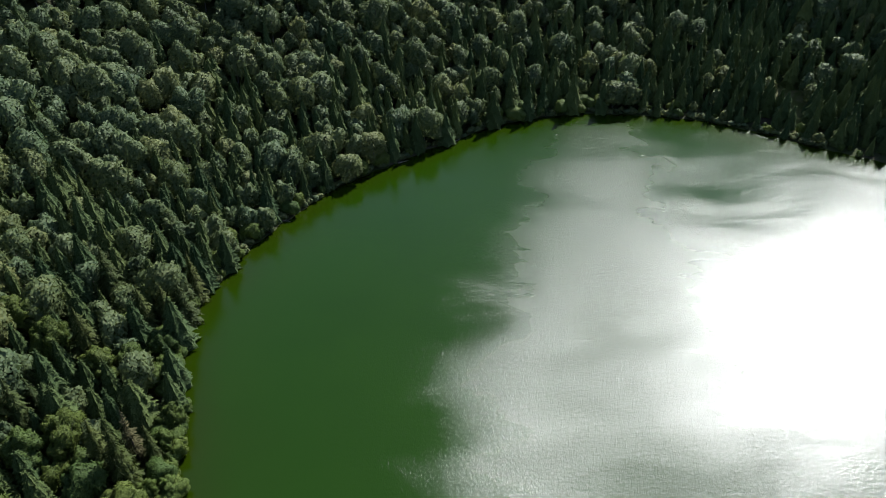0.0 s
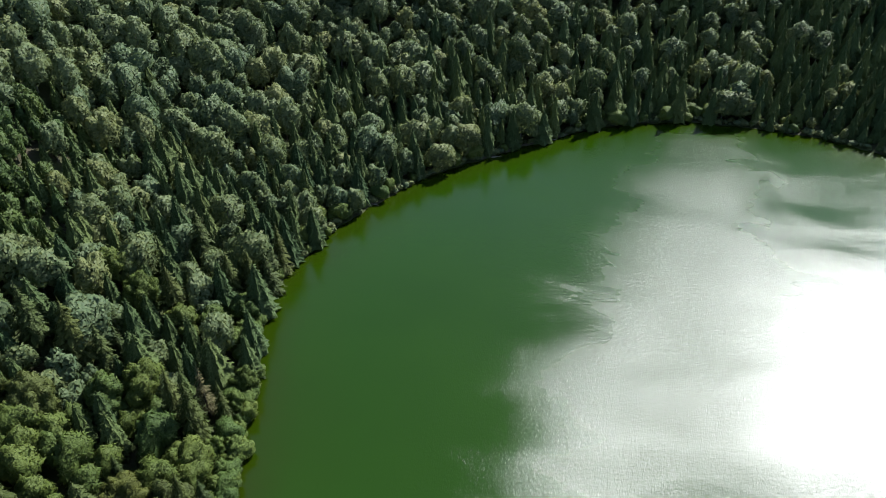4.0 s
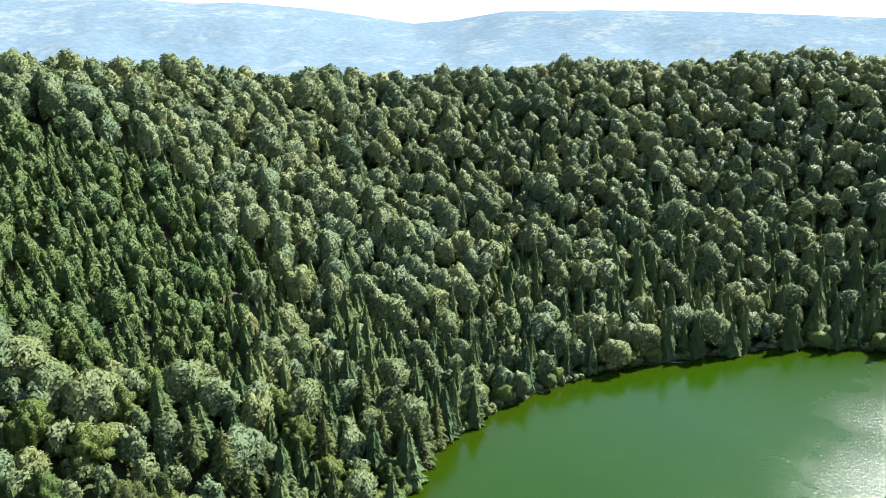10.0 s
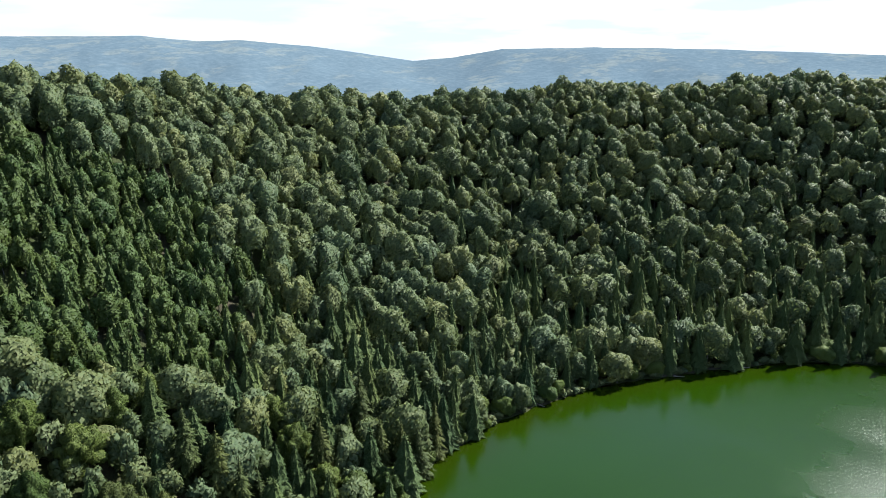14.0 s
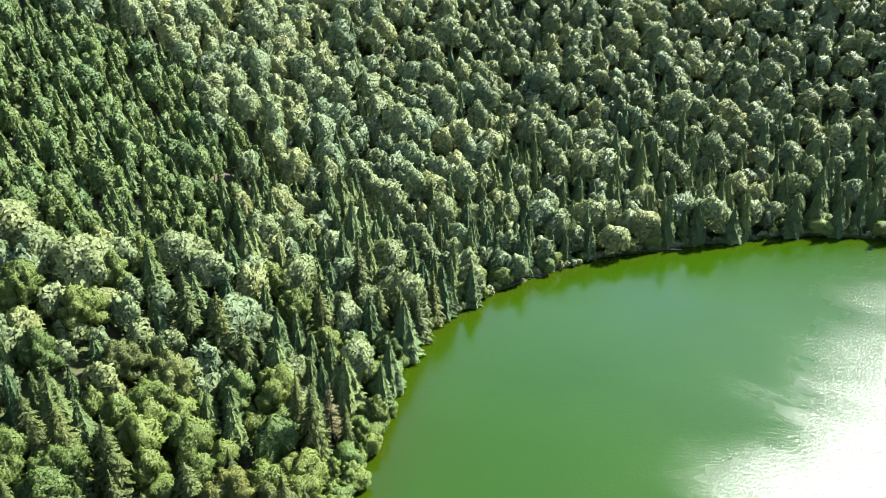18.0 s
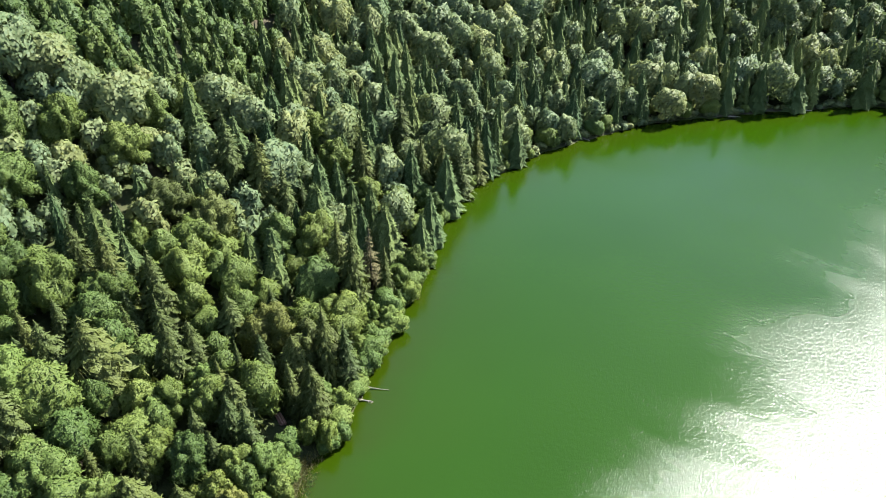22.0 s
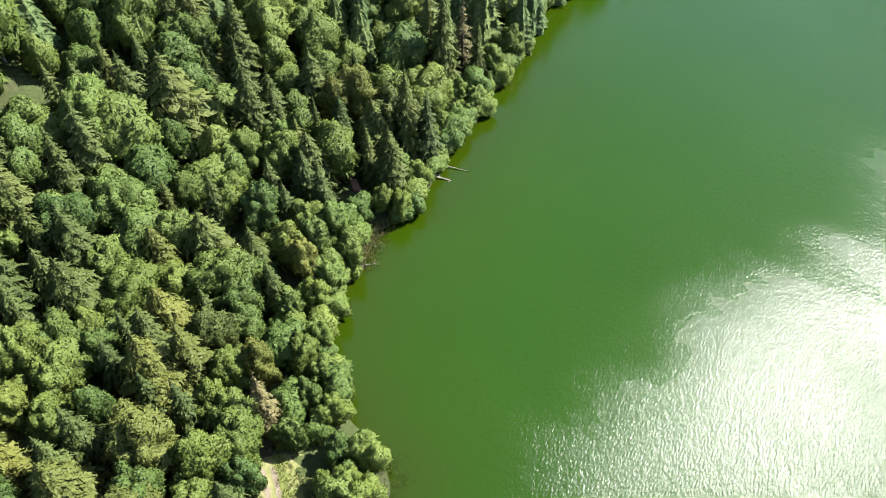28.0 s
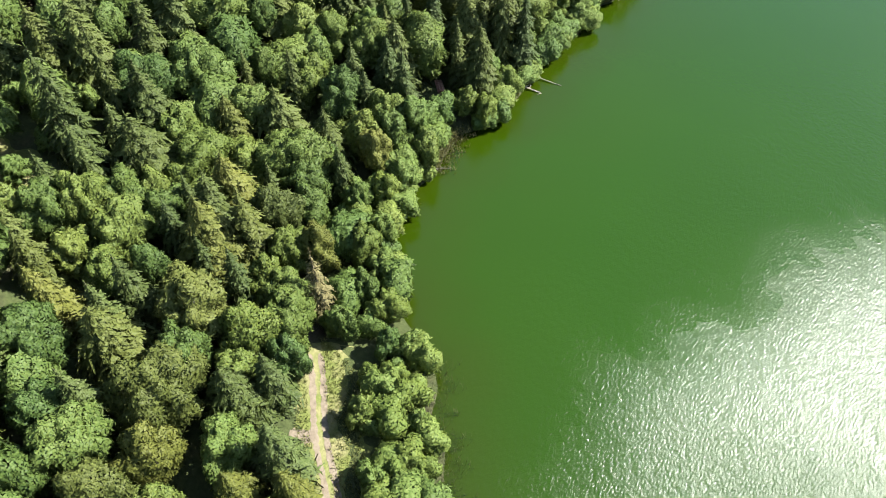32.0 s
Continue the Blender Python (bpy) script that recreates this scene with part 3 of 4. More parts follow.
SPRUCE_FAR = [far_spruce(110 + k, 17, 12, w, 0.03, 110) for k, w in enumerate((0.24, 0.28, 0.21, 0.26))]
SHRUB = [broadleaf(130 + k, 14, 420, 0.03, w, 0.055, 0.45, 0.6, 3, 0.05, 0.38) for k, w in enumerate((0.50, 0.58, 0.44))]
BRUSH = [broadleaf(150 + k, 7, 30, 0.02, w, 0.12, 0.5, 0.6, 2, 0.12, 0.35) for k, w in enumerate((0.60, 0.75))]


class Kind:
    """A kind of tree that stands singly: its meshes, made once."""

    def __init__(self, name, shapes, leaf, bark, label, category="tree"):
        self.name, self.label, self.category = name, label, category
        self.meshes = [(to_mesh("crown", c, leaf), to_mesh("trunk", w, bark)) for c, w in shapes]

    def plant(self, x, y, h, width, pick, turn, label="", group=""):
        e = new(self.name)
        e.empty_display_size = 0.5
        e.matrix_basis = Matrix.LocRotScale((x, y, float(ground_height(x, y))), Euler((0, 0, turn)), (h * width, h * width, h))
        crown, trunk = self.meshes[pick % len(self.meshes)]
        for nm, me in (("crown", crown), ("trunk", trunk)):
            o = new(nm, me)
            o.parent = e
        return tagged(e, label or self.label, self.category, group)


beech_near = Kind("broadleaf_tree", BEECH_NEAR, LEAF_NEAR, BARK_BEECH, "full green broad-leaved tree with a domed leafy crown")
olive_near = Kind("broadleaf_tree", BEECH_NEAR, LEAF_OLIVE, BARK_BEECH, "broad olive-green tree with drooping leafy sprays")
bright_near = Kind("broadleaf_tree", BEECH_NEAR, LEAF_SHRUB, BARK_BEECH, "bright yellow-green broad-leaved tree in full sun")
fir_near = Kind("conifer_tree", FIR_NEAR, LEAF_OLIVE, BARK_SPRUCE, "broad olive conifer with feathery spreading boughs")
dark_fir = Kind("conifer_tree", FIR_NEAR, LEAF_GREY, BARK_SPRUCE, "broad grey-green conifer with dense drooping boughs")
beech_mid = Kind("broadleaf_tree", BEECH_MID, LEAF_NEAR, BARK_BEECH, "green beech tree with a rounded crown on the slope")
spruce_near = Kind("spruce_tree", SPRUCE_NEAR, LEAF_GREY, BARK_SPRUCE, "tall olive-green spruce with drooping boughs near the bank")
spruce_mid = Kind("spruce_tree", SPRUCE_MID, NEEDLE, BARK_SPRUCE, "slender dark green spruce in the shore belt")
dying_spruce = Kind("spruce_tree", SPRUCE_DEAD, BROWN_NEEDLE, BARK_SPRUCE, "half-dead spruce with bare brownish hanging boughs")
shrub_kind = Kind("shore_shrub", SHRUB, LEAF_SHRUB, BARK_BEECH, "light green leafy shrub leaning over the water's edge", "shrub")


def join_wood(name, shapes, leaf, bark, spots, label, category):
    """One object of kind stuff: many trees that nobody could count. spots: x, y, height, width, pick, turn."""
    if not spots:
        return
    ob = new(name)
    for part_name, which, material in (("crowns", 0, leaf), ("trunks", 1, bark)):
        vs, fs, tint, lies, n = [], [], [], [], 0
        rng = np.random.default_rng(5)
        for x, y, h, w, pick, turn in spots:
            v, f, *lie = shapes[pick % len(shapes)][which]
            c, s = math.cos(turn), math.sin(turn)
            if lie and lie[0] is not None:
                l = lie[0]
                lies.append(np.stack([l[:, 0] * c - l[:, 1] * s, l[:, 0] * s + l[:, 1] * c, l[:, 2]], 1))
            sx = h * w
            q = np.stack([(v[:, 0] * c - v[:, 1] * s) * sx + x, (v[:, 0] * s + v[:, 1] * c) * sx + y, v[:, 2] * h + float(ground_height(x, y))], 1)
            vs.append(q)
            tint.append(np.full(len(q), rng.uniform(), np.float32))
            fs += [tuple(i + n for i in p) for p in f]
            n += len(q)
        me = bpy.data.meshes.new(part_name)
        me.from_pydata(np.concatenate(vs).tolist(), [], fs, shade_flat=which == 0 and not lies)
        me.materials.append(material)
        if lies:
            me.normals_split_custom_set_from_vertices(np.concatenate(lies).tolist())
        me.attributes.new("tree", "FLOAT", "POINT").data.foreach_set("value", np.concatenate(tint))
        o = new(part_name, me)
        o.parent = ob
        tagged(o, kind="stuff")
    tagged(ob, label, category, kind="stuff")


# ---- planting ----
class Plan:
    """Keeps trees apart."""

    def __init__(self, cell=12.0):
        self.cell, self.grid = cell, {}

    def free(self, x, y, r):
        i, j = int(x // self.cell), int(y // self.cell)
        return all((x - a) ** 2 + (y - b) ** 2 > (0.5 * (r + q)) ** 2
                   for k in (i - 1, i, i + 1) for l in (j - 1, j, j + 1) for a, b, q in self.grid.get((k, l), ()))

    def put(self, x, y, r):
        self.grid.setdefault((int(x // self.cell), int(y // self.cell)), []).append((x, y, r))


plan = Plan()


def single(kind, x, y, h, width):
    """Plants one tree that stands out, and keeps its ground."""
    k = int(abs(x * 7 + y * 13))
    width = min(width, 1.15)
    if plan.free(x, y, 1.0):
        plan.put(x, y, min(8.0, 0.27 * h * max(0.8, width)))
        kind.plant(x, y, h, width, k, k % 6.28, group="trees by the near bank")


# single trees of the near slope: x, y, height, crown width
for x, y, h, w in ((-55.9, 9, 17, 15.4), (-65.3, 28.2, 14, 10), (-56.6, 29.7, 13, 8), (-47.2, -1.6, 16, 12.2), (-41.3, -6.3, 14, 9.7),
             (-40.4, -13.2, 13, 11.8), (-67.7, 50.6, 12, 7), (-120.7, 105.1, 18, 16.5), (-89.8, 88.6, 17, 22.4), (-79.4, 89.5, 16, 14.2),
             (-131.9, 101.6, 16, 16.9),):
    single(olive_near, x, y, h, w / (h * 0.70))
for x, y, h, w in ((-57.7, -2.3, 15, 11.8), (-66.3, 17.1, 17, 13), (-72.9, 25.1, 16, 11.5), (-84.8, 33, 14, 12.1), (-67.8, -5.5, 14, 8.4),
             (-31.7, -1.2, 13, 8.6), (-28.1, 3.8, 12, 7.9), (-75.8, -4.3, 12, 7.1), (-79.1, 83.6, 17, 15),):
    single(fir_near, x, y, h, w / (h * 0.77))
for x, y, h, w in ((-85.4, 17.7, 17, 19.4), (-81.3, 40.4, 15, 12.2), (-74, 44.8, 14, 9), (-42.7, 5.6, 14, 10), (-79.5, 63.5, 16, 10),
             (-66.7, 41.9, 13, 7.7), (-107.4, 56.6, 21, 19.9), (-82.5, 68, 15, 12), (-70.4, 78.6, 18, 11),):
    single(dark_fir, x, y, h, w / (h * 0.77))
for x, y, h, w in ((-83.3, 1.8, 12, 8.5), (-81.9, 6, 13, 8.5), (-75.1, 8.1, 13, 11.9), (-98.5, 25.1, 14, 12.7), (-96, 33.9, 14, 11.7),
             (-68.6, 36.3, 12, 10.6), (-48.3, 18.3, 13, 12.3), (-56.7, 19.9, 11, 7.8), (-46.6, -12.8, 14, 12.7), (-53, -12.8, 12, 8.6),
             (-61.9, -9.7, 13, 9.8), (-81, 53.3, 13, 12.8), (-92.6, 46.3, 12, 11), (-87.7, 65.5, 13, 12.5), (-88.7, 51.4, 11, 9.9), (-73, 57.1, 12, 8.4),
             (-62.4, 41.7, 9, 5.8), (-32.1, 17.8, 7, 7.6), (-44.5, 24.3, 9, 5.9), (-47.5, 30.8, 9, 5.2), (-68.2, 72.9, 8, 7.4), (-75.7, 0.9, 10, 8.2),):
    single(beech_near, x, y, h, w / (h * 0.70))
for x, y, h, w in ((-69.4, 2.6, 11, 8), (-67.1, 7.9, 12, 7.1), (-129.4, 65.7, 18, 26.2), (-121.1, 71.4, 16, 13.7), (-107.7, 114.8, 18, 18.1),
             (-101.8, 121.2, 18, 13.6), (-128.2, 159, 17, 25.5), (-118.4, 154, 17, 19.4), (-103.4, 149.6, 16, 20.3), (-96.1, 153.6, 15, 15.2),
             (-78.6, 134.5, 12, 11.5), (-90.1, 163.1, 13, 13.9), (-148.3, 106.1, 17, 22.7), (-144.9, 89, 16, 20), (-152.6, 77.1, 18, 19.8),
             (-160.5, 97.9, 17, 21.3), (-152.9, 120.4, 16, 20.5), (-154, 131.7, 16, 19.5), (-164.4, 87.6, 16, 21.1), (-137.2, 62.5, 14, 11.3),
             (-142.2, 62.3, 16, 17.1), (-93.8, 61.4, 12, 14.8),):
    single(beech_near, x, y, h, w / (h * 0.70))
for x, y, h, w in ((-73.1, 95.2, 8, 9.3),):
    single(beech_near, x, y, h, w / (h * 0.70))
for x, y, h, w in ((-94.2, 11.3, 24.4, 9.3), (-97.3, 20.1, 21.96, 6.5), (-74, 88.5, 25.62, 7.9), (-99, 68, 25.62, 11.9), (-112.3, 78.2, 23.18, 11.5),
             (-121.9, 74.9, 23.18, 13.2), (-114.4, 126.2, 21.96, 10.2), (-114.5, 133.2, 14.64, 7.1), (-120.7, 125.1, 26.84, 11.9), (-109.3, 156.4, 23.18, 11.3),
             (-112.1, 184.3, 26.84, 14.5), (-98.2, 173.2, 21.96, 9.8), (-92.4, 177, 20.74, 9.8), (-88.3, 180.6, 18.3, 10), (-87.9, 192.8, 21.96, 10.3),
             (-80.1, 122.8, 17.08, 7.1), (-89.4, 115.7, 26.84, 10.7), (-83.6, 113.4, 26.84, 8.9), (-87.1, 75.1, 17.08, 4.7), (-127.8, 72.4, 23.18, 16.4),
             (-132.7, 125.8, 24.4, 16), (-70.7, 91.3, 19.52, 9.4),):
    single(spruce_near, x, y, h, w / (h * 0.43))
for x, y, h, w in ((-48.9, 24.2, 18.3, 6), (-85.1, 123.4, 20.74, 8.7),):
    single(dying_spruce, x, y, h, w / (h * 0.34))
for x, y, h, w in ((-37.2, 1.6, 11, 8.3), (-69.3, 61.2, 12, 10.5), (-61.7, 51.8, 9, 9), (-60.7, 47, 9, 7.8), (-54.8, 40.9, 9, 7), (-49, 35.9, 8, 6.3),
             (-43.1, 32.1, 8, 6.5), (-35.4, 29.9, 7, 8.8), (-37.9, 27.7, 7, 6.7), (-35.9, 22.2, 5, 5), (-26, 23.1, 6, 7.6), (-23.8, 13.4, 6, 5.8),
             (-20.4, 18.6, 6, 6.6), (-33.1, 25.2, 6, 5.8), (-64.4, 75, 8, 8.3), (-71.9, 82.2, 9, 9.9), (-73, 90.6, 9, 7.8), (-98.6, 8, 6, 12.6),
             (-102.7, 17.1, 7, 9.7), (-108.3, 8.1, 6, 8.8), (-95.4, 1.4, 6, 8.2), (-114, 43.5, 18, 23.6),):
    single(bright_near, x, y, h, w / (h * 0.70))
for x, y, h, w in ((-104.2, 171.2, 11, 18.4), (-78.4, 127, 10, 9), (-87.9, 156.2, 9, 10.2), (-92, 173.6, 9, 10.9), (-94, 70.6, 9, 11.5),
             (-73.6, 112.8, 8, 9.9), (-77.6, 111.2, 9, 9.9), (-73.2, 99.9, 8, 8.1), (-73.9, 105.7, 7, 8.3), (-72.8, 86.1, 8, 7.7), (-67.9, 83.6, 8, 8.8),):
    single(bright_near, x, y, h, w / (h * 0.70))

rng = np.random.default_rng(7)
beeches, spruces, youngs, young_spruces, shrubs = [], [], [], [], []


def in_young(x, y):
    """The young dense stand on the western slope."""
    return ((x + 195) / 50) ** 2 + ((y - 165) / 52) ** 2 + rng.normal(0, 0.28) < 1 + 0.3 * math.sin(x * 0.11) * math.sin(y * 0.13)


def in_clearing(x, y):
    """Grassy glades with a track through them."""
    lane_side = (x + 35) * 0.539 + (y - 14.2) * 0.842
    return (abs(lane_side) < 3.4 and -46 < x < -14) or ((x + 97) / 8) ** 2 + ((y - 4) / 9) ** 2 < 1 \
        or ((x - 181) / 7) ** 2 + ((y - 340) / 21) ** 2 < 1 or ((x + 74.5) / 4.5) ** 2 + ((y - 71.5) / 4.5) ** 2 < 1


def seen(x, y):
    """The stretch of the basin that the walk looks at."""
    return (-420 < x < 300 and y > -60 and (x < 20 or y > 230 or (x > 200 and y > 180)))


for _ in range(90000):
    x, y = rng.uniform(-420, 300), rng.uniform(-60, 640)
    if not seen(x, y):
        continue
    a, d = bank(x, y)
    a, d = float(a), float(d)
    if in_clearing(x, y) or d < 0.6 or d > 226 + 8 * math.sin(a * 5):
        continue
    roll_ = rng.uniform()
    if d < 9 and roll_ < (0.75 if y < 140 else 0.22):
        h, w, kind = rng.uniform(4, 9), rng.uniform(0.85, 1.25), "shrub"
        r = h * 0.32
    elif in_young(x, y) and d > 60:
        h, w, kind = rng.uniform(9, 15), rng.uniform(0.85, 1.15), "young" if roll_ < 0.45 else "young_spruce"
        r = h * 0.30
    else:
        near = y < 120 and -150 < x < 20
        lane_ = (0.60 if a > 1.42 or a < 0 else 0.85) + 0.25 * math.sin(a * 23) * math.sin(a * 7 + 1)
        belt = lane_ - max(0, d - 45) * (0.016 if a > 1.42 or a < 0 else 0.004) if not near else 0.34
        belt = max((0.05 if d < 150 else 0.0) if not near else 0.20, belt if not near else belt - max(0, d - 60) * 0.01)
        if roll_ < belt:
            h, w, kind = rng.uniform(14, 23) * (0.86 if near else 1), rng.uniform(0.9, 1.4), "spruce"
            r = h * (0.33 if near else 0.30) * rng.uniform(0.75, 1.2)
        else:
            h, w, kind = (13 + 10 * rng.uniform() ** 1.4) * (0.78 if near else 1), rng.uniform(0.9, 1.5), "beech"
            r = h * (0.40 if near else 0.36) * w ** 0.6 * rng.uniform(0.72, 1.2)
    if a < 1.42 and a > 0 and d < 18:
        h *= 0.5 + d / 36
    if plan.free(x, y, r):
        plan.put(x, y, r)
        {"shrub": shrubs, "young": youngs, "young_spruce": young_spruces, "spruce": spruces, "beech": beeches}[kind].append((x, y, h, w, int(rng.integers(0, 9)), float(rng.uniform(0, 6.28))))


def nearest(spots, n):
    s = sorted(spots, key=lambda p: (p[0] + 45) ** 2 + (p[1] - 30) ** 2)
    return s[:n], s[n:]


for spots, n_near, n_mid, near_kind, mid_kind, far_shapes, leaf, bark, name, text in (
        (beeches, 25, 190, beech_near, beech_mid, BEECH_FAR, LEAF_HAZY_BEECH, BARK_BEECH, "beech_wood", "dense beech wood covering the crater slope"),
        (spruces, 75, 150, spruce_near, spruce_mid, SPRUCE_FAR, NEEDLE, BARK_SPRUCE, "spruce_wood", "dark spruce belt along the far bank")):
    first, rest = nearest(spots, n_near)
    second, rest = nearest(rest, n_mid)
    for p in first:
        near_kind.plant(*p, group="trees by the near bank")
    for p in second:
        mid_kind.plant(*p, group="trees of the lower slope")
    third, rest = nearest(rest, 700)
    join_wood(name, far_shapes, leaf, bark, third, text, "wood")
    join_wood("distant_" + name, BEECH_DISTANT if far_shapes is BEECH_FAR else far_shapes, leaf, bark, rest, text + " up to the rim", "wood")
shore_turn = (math.atan2(200, 150), math.pi + math.atan2(35, 135))   # from the north-eastern bank round to the near one
first, rest = nearest(shrubs, 120)
for p in first:
    shrub_kind.plant(*p, group="shrubs along the bank")
for k in range(74):
    a = math.pi + 0.80 - (k + rng.uniform(-0.4, 0.4)) * 0.0128
    h = rng.uniform(3.0, 6.5)
    r = float(shore_radius(a)) + rng.uniform(0.2, 1.8)
    x, y = MID[0] + r * math.cos(a), MID[1] + r * math.sin(a)
    if not (58 < y < 72 and x > -68):
        shrub_kind.plant(x, y, h, rng.uniform(0.9, 1.35), int(rng.integers(0, 9)), float(rng.uniform(0, 6.28)), group="shrubs along the bank")
join_wood("shore_scrub", SHRUB, LEAF_SHRUB, BARK_BEECH, rest, "light green scrub along the far bank", "scrub")
brush = []
for _ in range(520):
    a = rng.uniform(shore_turn[0], shore_turn[1])
    r = float(shore_radius(a)) + rng.uniform(0.5, 3.2)
    brush.append((MID[0] + r * math.cos(a), MID[1] + r * math.sin(a), rng.uniform(1.2, 3.4), rng.uniform(0.8, 1.3), int(rng.integers(0, 9)), float(rng.uniform(0, 6.28))))
join_wood("bank_brush", BRUSH, LEAF_HAZY_BEECH, BARK_BEECH, brush, "low green brush along the waterline", "scrub")
join_wood("young_wood", BEECH_FAR, LEAF_YOUNG, BARK_BEECH, youngs, "bright green young dense stand on the slope", "wood")
join_wood("young_spruce_wood", SPRUCE_FAR, LEAF_YOUNG, BARK_SPRUCE, [(x, y, h, w * 1.15, p, t) for x, y, h, w, p, t in young_spruces], "fresh green young spruces planted close on the slope", "wood")


# ---- the bank and its small things ----
def grass_material():
    m = Mat("glade_grass")
    fine, wide = m.noise(2.2, 6, 0.6), m.noise(0.25, 3)
    col = m.mix(m.ramp(wide, (0.42, (0, 0, 0)), (0.6, (1, 1, 1))), m.ramp(fine, (0.3, (0.0540, 0.0684, 0.0173)), (0.7, (0.0900, 0.1008, 0.0288))),
                m.ramp(fine, (0.3, (0.0864, 0.0864, 0.0360)), (0.7, (0.1368, 0.1260, 0.0612))))
    m.paint(col, 0.9, 0.1)
    m.join(m.bump(fine, 0.7, 0.12), m.bsdf.inputs["Normal"])
    return m.mat


def sand_material(name, a, b):
    m = Mat(name)
    fine = m.noise(1.1, 7, 0.65)
    m.paint(m.ramp(fine, (0.32, a), (0.68, b)), 0.95, 0.1)
    m.join(m.bump(m.noise(5.0, 5), 0.5, 0.06), m.bsdf.inputs["Normal"])
    return m.mat


GRASS = grass_material()
SAND = sand_material("track_soil", (0.0720, 0.0576, 0.0403), (0.1332, 0.1116, 0.0828))
SHORE_SOIL = sand_material("shore_soil", (0.0396, 0.0360, 0.0230), (0.0864, 0.0756, 0.0518))
REED = leaf_material("reeds", (0.0360, 0.0396, 0.0158), (0.0612, 0.0612, 0.0252), (0.1008, 0.0936, 0.0432), 0.2, 0.7)
SEDGE = leaf_material("sedge", (0.0540, 0.0662, 0.0158), (0.0828, 0.0936, 0.0259), (0.1188, 0.1224, 0.0432), 0.25, 0.7)


def draped(name, spots, lift, material, label, category, kind="structure"):
    """A strip laid on the ground: spots are rows of points across it."""
    v = [(x, y, float(ground_height(x, y)) + lift) for row in spots for x, y in row]
    n = len(spots[0])
    f = [(k * n + i, k * n + i + 1, (k + 1) * n + i + 1, (k + 1) * n + i) for k in range(len(spots) - 1) for i in range(n - 1)]
    o = mesh_object(name, v, f, material, smooth=True)
    return tagged(o, label, category, kind=kind)


def lane(points, half, waver, seed, across=5):
    """Rows across a lane through the points."""
    r = np.random.default_rng(seed)
    p = np.array(points, float)
    t = np.linspace(0, len(p) - 1, (len(p) - 1) * 8 + 1)
    x, y = np.interp(t, range(len(p)), p[:, 0]), np.interp(t, range(len(p)), p[:, 1])
    k = np.ones(7) / 7
    x[3:-3], y[3:-3] = np.convolve(x, k, "valid"), np.convolve(y, k, "valid")
    dx, dy = np.gradient(x), np.gradient(y)
    q = np.hypot(dx, dy) + 1e-9
    rows = []
    for i in range(len(x)):
        h = half * r.uniform(1 - waver, 1 + waver) * min(1, 0.35 + 0.4 * min(i, len(x) - 1 - i))
        rows.append([(x[i] - dy[i] / q[i] * s, y[i] + dx[i] / q[i] * s) for s in np.linspace(-h, h, across)])
    return rows


TRACK = [(-44.6, 19.0), (-42.0, 17.6), (-38.6, 15.2), (-35.0, 12.6), (-31.4, 10.6), (-27.0, 8.6), (-20.5, 4.5), (-12, -3)]
draped("glade", lane([(-45.6, 21.0), (-41.0, 18.3), (-36.5, 15.4), (-30.5, 12.0), (-25, 8.5), (-17, 2.5)], 4.4, 0.22, 3, 9), 0.05, GRASS, "sunlit yellow-green grass glade beside the lake", "grass")
for off, seed in ((-0.75, 5), (0.75, 6)):
    draped("rut", lane([(x + off * 0.55, y + off * 0.85) for x, y in TRACK], 0.42, 0.3, seed), 0.09, SAND, "pale dry wheel rut of a dirt track", "track")
draped("bare_soil", lane([(-36.2, 8.4), (-35.2, 9.8), (-34.2, 11.6)], 1.2, 0.35, 8), 0.07, SAND, "pale bare patch of soil beside the track", "soil")
draped("glade", lane([(-112, -5), (-104, -2), (-96, 1), (-88, 4)], 5.0, 0.2, 9, 9), 0.05, GRASS, "bright grass glade among the trees", "grass")
draped("rut", lane([(-110, -8.5), (-101, -6.0), (-94, -3.5)], 1.1, 0.3, 10), 0.09, SAND, "pale dirt track at the edge of the glade", "track")
draped("glade", lane([(172, 318), (178, 328), (184, 345), (189, 362)], 7.0, 0.25, 11, 9), 0.06, GRASS, "bright grassy clearing above the far bank", "grass")


def shore_point(a_deg, out):
    a = radians(a_deg)
    r = float(shore_radius(a)) + out
    return MID[0] + r * math.cos(a), MID[1] + r * math.sin(a)


def shore_angle(x, y):
    return math.degrees(math.atan2(y - MID[1], x - MID[0]))


a0, a1 = shore_angle(-24, 286), shore_angle(14, 318)
draped("beach", [[shore_point(a, o) for o in (0.2, 1.0, 1.9)] for a in np.linspace(a0, a1, 40)], 0.06, SHORE_SOIL, "narrow pale strip of dry bank at the waterline", "bank")


def blades(name, spots, height, material, label, category, seed, lean=0.25, thick=0.035):
    """Thin upright stems in one object."""
    r = np.random.default_rng(seed)
    v, f = [], []
    for x, y, z in spots:
        h, an, b = height * r.uniform(0.5, 1.2), r.uniform(0, 6.28), r.uniform(0, 6.28)
        dx, dy = thick * math.cos(an), thick * math.sin(an)
        tx, ty = lean * h * math.cos(b), lean * h * math.sin(b)
        k = len(v)
        v += [(x - dx, y - dy, z - 0.3), (x + dx, y + dy, z - 0.3), (x + dx + tx * 0.4, y + dy + ty * 0.4, z + h * 0.6), (x - dx + tx * 0.4, y - dy + ty * 0.4, z + h * 0.6), (x + tx, y + ty, z + h)]
        f += [(k, k + 1, k + 2, k + 3), (k + 3, k + 2, k + 4)]
    o = mesh_object(name, v, f, material)
    tagged(o, label, category, kind="stuff")


